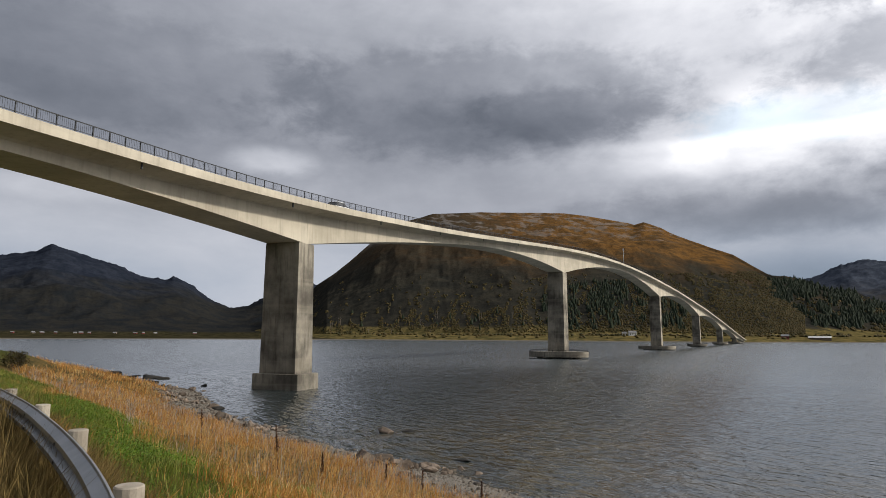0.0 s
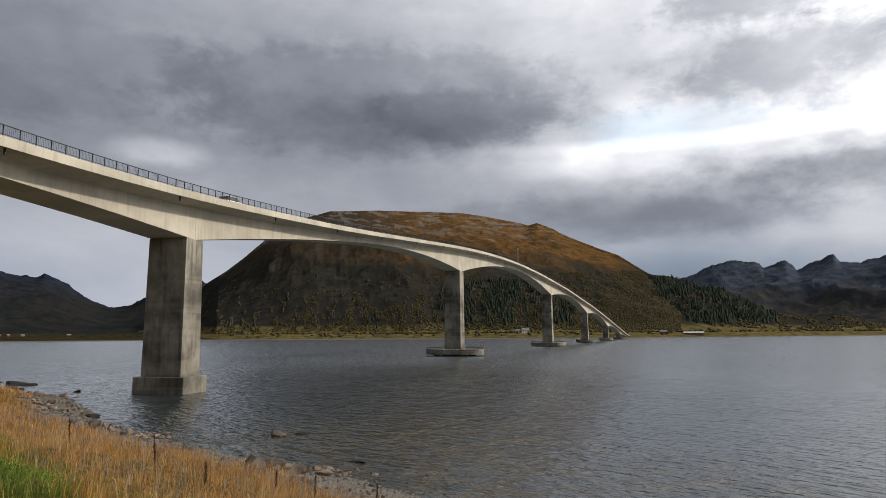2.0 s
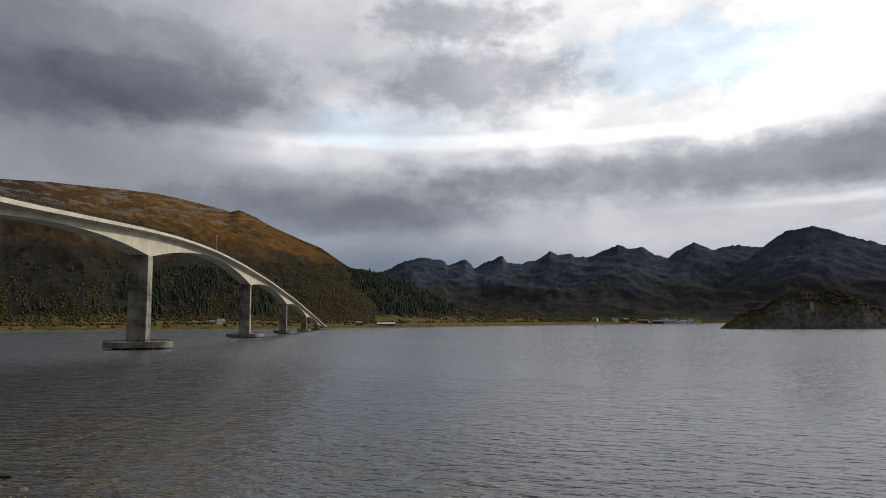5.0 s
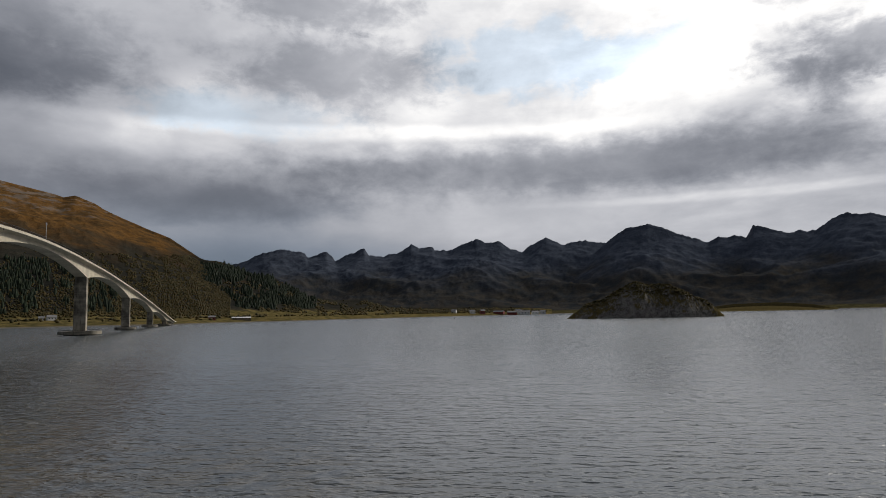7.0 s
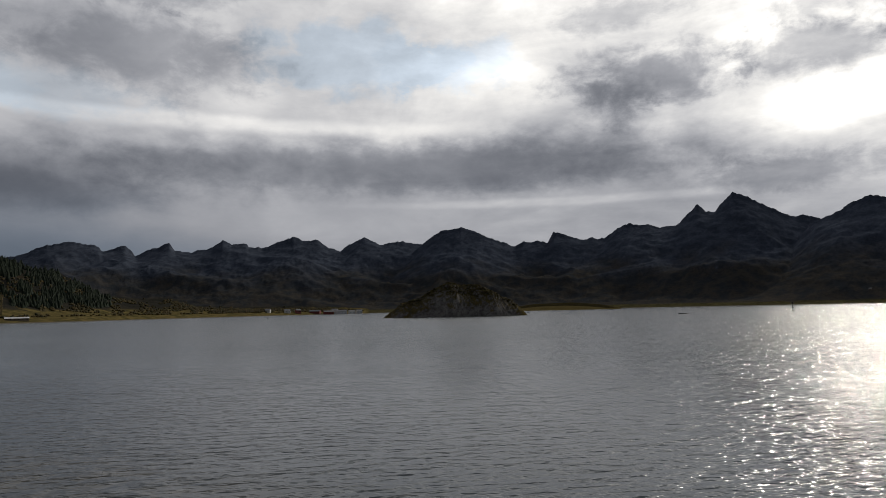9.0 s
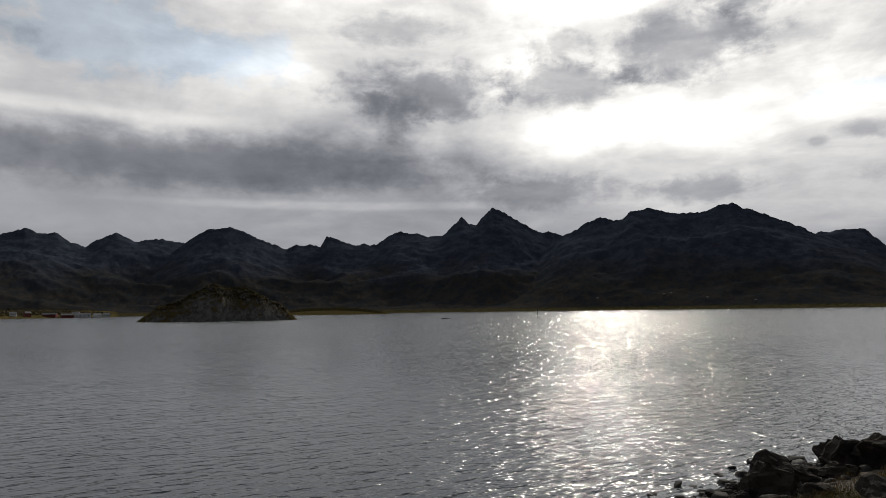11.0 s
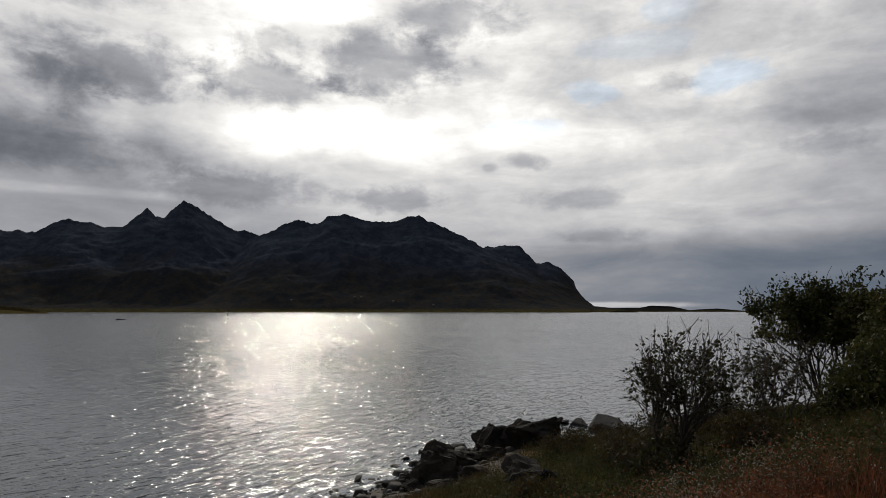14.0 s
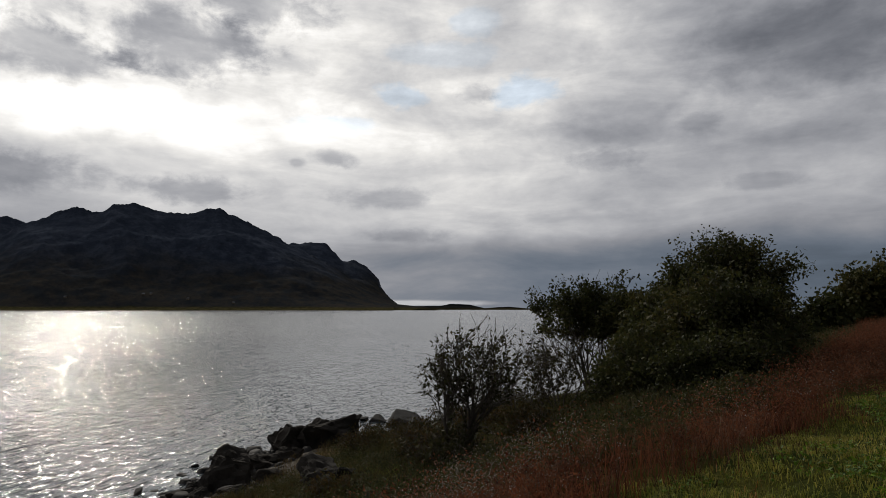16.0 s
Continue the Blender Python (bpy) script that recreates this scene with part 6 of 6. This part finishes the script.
woods("birch_wood", "birch scrub along the far flat shore", SPUR_KEY, BIRCH, 3600, 85, lambda a, r, e, s: (a > 24) & (a < 58) & (e > 0.05) & (e < 3) & (clump(a, r, 1.4) > -0.10), 3.6, 2.8, False)
woods("grass_tufts", "coarse turf and heather on the islet", "island2.2", BIRCH, 900, 88, lambda a, r, e, s: (s > 0.75) & (e > 0.3), 0.6, 1.2, False, "turf")


def house(at, turn, w, d, h, roof_h, wall, roof, label, windows=3, name="house", chimney=True, category="house"):
    ob = thing(name, label, category, tuple(at), turn=turn)
    bm = bmesh.new()
    box(bm, -w / 2, -d / 2, -1.5, w / 2, d / 2, h)
    part("wall", bm, wall, ob)
    e = 0.4
    ring = [(-d / 2 - e, h - 0.15), (0, h + roof_h), (d / 2 + e, h - 0.15), (d / 2 + e, h + 0.1), (0, h + roof_h + 0.28), (-d / 2 - e, h + 0.1)]
    verts = [(x, y, z) for x in (-w / 2 - e, w / 2 + e) for y, z in ring]
    k = len(ring)
    faces = [(j, (j + 1) % k, k + (j + 1) % k, k + j) for j in range(k)] + [(0, 5, 4, 1), (1, 4, 3, 2), (k, k + 1, k + 4, k + 5), (k + 1, k + 2, k + 3, k + 4)]
    cover = part("roof", mesh_of("roof", verts, faces, roof), roof, ob)
    gable = mesh_of("gable", [(x, y, z) for x in (-w / 2, w / 2) for y, z in ((-d / 2, h), (d / 2, h), (0, h + roof_h))], [(0, 1, 2), (3, 5, 4)], wall)
    part("gable", gable, wall, ob)
    if chimney:
        bm = bmesh.new()
        box(bm, -0.35 + w * 0.15, -0.35, h + roof_h * 0.5, 0.35 + w * 0.15, 0.35, h + roof_h + 1.0)
        part("chimney", bm, STONE, cover)
    for i in range(windows):
        x = -w / 2 + (i + 0.5) * w / windows
        bm = bmesh.new()
        box(bm, x - 0.6, -d / 2 - 0.06, h * 0.38, x + 0.6, -d / 2 + 0.05, h * 0.78)
        part("window", bm, GLASS_DARK, ob)
    return ob


WEST_PAINT = mottled("ochre_boarding", (0.14, 0.11, 0.07), (0.28, 0.22, 0.15), 0.8, 0.7, 0.1, 10)


def facing(az):
    """Turn that points a house's front back along its bearing."""
    return -az


def far_house(key, az, r, *rest, **more):
    p = fan_point(key, az, r)
    return house(p, facing(az) + more.pop("skew", 0), *rest, **more)


far_house(HILL_KEY, 18.15, 930, 10, 7, 3.8, 2.6, WHITE_PAINT, GREY_ROOF, "white farmhouse on the far shore", skew=15)
far_house(HILL_KEY, 17.5, 940, 6, 5, 3.0, 2.0, WHITE_PAINT, GREY_ROOF, "small white shed beside a farmhouse", windows=1, chimney=False)
far_house(HILL_KEY, 31.9, 985, 26, 9, 2.6, 1.5, WEST_PAINT, PALE_ROOF, "long low barn with a pale roof", windows=6, chimney=False, name="barn", category="barn")
far_house(HILL_KEY, 29.6, 960, 9, 6, 3.2, 2.0, RED_PAINT, GREY_ROOF, "small dark boathouse by the shore", windows=2, chimney=False)
VILLAGE = [(53.9, 1800, 30, RED_PAINT), (55.0, 1805, 26, RED_PAINT), (56.1, 1840, 34, WHITE_PAINT), (55.6, 1870, 16, WHITE_PAINT), (57.0, 1860, 18, WHITE_PAINT), (57.7, 1880, 16, WHITE_PAINT), (51.6, 1740, 14, WHITE_PAINT), (50.0, 1700, 12, WHITE_PAINT), (52.5, 1760, 12, RED_PAINT)]
for i, (az, r, w, paint) in enumerate(VILLAGE):
    colour = "red" if paint is RED_PAINT else "white"
    far_house(SPUR_KEY, az, r, w, 11, 5.5 + (i % 3), 3.5, paint, GREY_ROOF, colour + " waterside house in the far village", windows=4, skew=(i * 37) % 50 - 25)
for i, (az, r) in enumerate(((-31.2, 1210), (-30.2, 1290), (-29.9, 1250), (-28.6, 1230), (-27.6, 1300), (-26.8, 1240), (-26.5, 1270), (-25.0, 1260), (-23.2, 1290), (-22.9, 1240), (-21.6, 1280), (-18.9, 1250))):
    far_house("mountain3.1", az + (i * 7 % 5) * 0.13, r, 4 + i % 3, 4, 1.8, 1.4, (RED_PAINT, WEST_PAINT, RED_PAINT)[i % 3], GREY_ROOF, ("red", "pale", "red")[i % 3] + " house of a distant shore village", windows=2, skew=(i * 53) % 60 - 30, chimney=False)
for i, (az, r) in enumerate(((98.3, 2420), (103.6, 2450), (104.2, 2455), (107, 2420), (110.5, 2400))):
    far_house("mountain44.0", az, r, 8, 7, 4.0, 2.6, WEST_PAINT, GREY_ROOF, "pale farmhouse below the dark mountain", windows=2, skew=(i * 41) % 60 - 30)


def power_pole(az, r, height, twin, seed):
    p = fan_point(HILL_KEY, az, r)
    ob = thing("power_pole", "wooden power line pole on the hillside", "power pole", tuple(p), group="poles of the power line", turn=-az)
    for x in ((-1.6, 1.6) if twin else (0,)):
        bm = bmesh.new()
        rod(bm, (x, 0, -1.0), (x, 0, height), 0.24, 0.17)
        part("pole", bm, POLE_WOOD, ob)
    bm = bmesh.new()
    box(bm, -2.8, -0.14, height - 1.3, 2.8, 0.14, height - 1.0)
    part("crossarm", bm, POLE_WOOD, ob)


for i, (az, r, twin) in enumerate(((-7.6, 1150, 1), (-6.9, 1170, 1), (-2.4, 1080, 0), (0.2, 1080, 1), (1.5, 1100, 1), (1.0, 1050, 0), (4.0, 1085, 0), (5.4, 1070, 1), (8.2, 1060, 0), (-4.4, 1090, 0))):
    power_pole(az, r, 13 if twin else 9, twin, i)

# sea marks
mark = thing("sea_mark", "slim dark navigation mark standing in the water", "sea mark", (572, -31, 0))
bm = bmesh.new()
rod(bm, (0, 0, -2), (0, 0, 5.2), 0.30, 0.22)
part("pole", bm, IRON, mark)
bm = bmesh.new()
rod(bm, (0, 0, 5.2), (0, 0, 6.8), 0.75, 0.75)
part("topmark", bm, IRON, mark, bevel=0.05)
bm = bmesh.new()
rod(bm, (0, 0, 0.2), (0, 0, 1.6), 0.5, 0.45)
part("collar", bm, WHITE_PAINT, mark)
skerry = rock(WET, 2, 480, 40, 6.5, z=-0.6, tall=0.14, label="thin black skerry just above the water", long=1.4, turn=0)
buoy = thing("buoy", "small dark buoy off the far shore", "buoy", (620, 520, 0))
bm = bmesh.new()
rod(bm, (0, 0, -0.5), (0, 0, 1.2), 1.0, 0.8, 12)
part("float", bm, IRON, buoy, bevel=0.1)
bm = bmesh.new()
rod(bm, (0, 0, 1.1), (0, 0, 3.6), 0.25, 0.15)
part("pillar", bm, IRON, buoy)
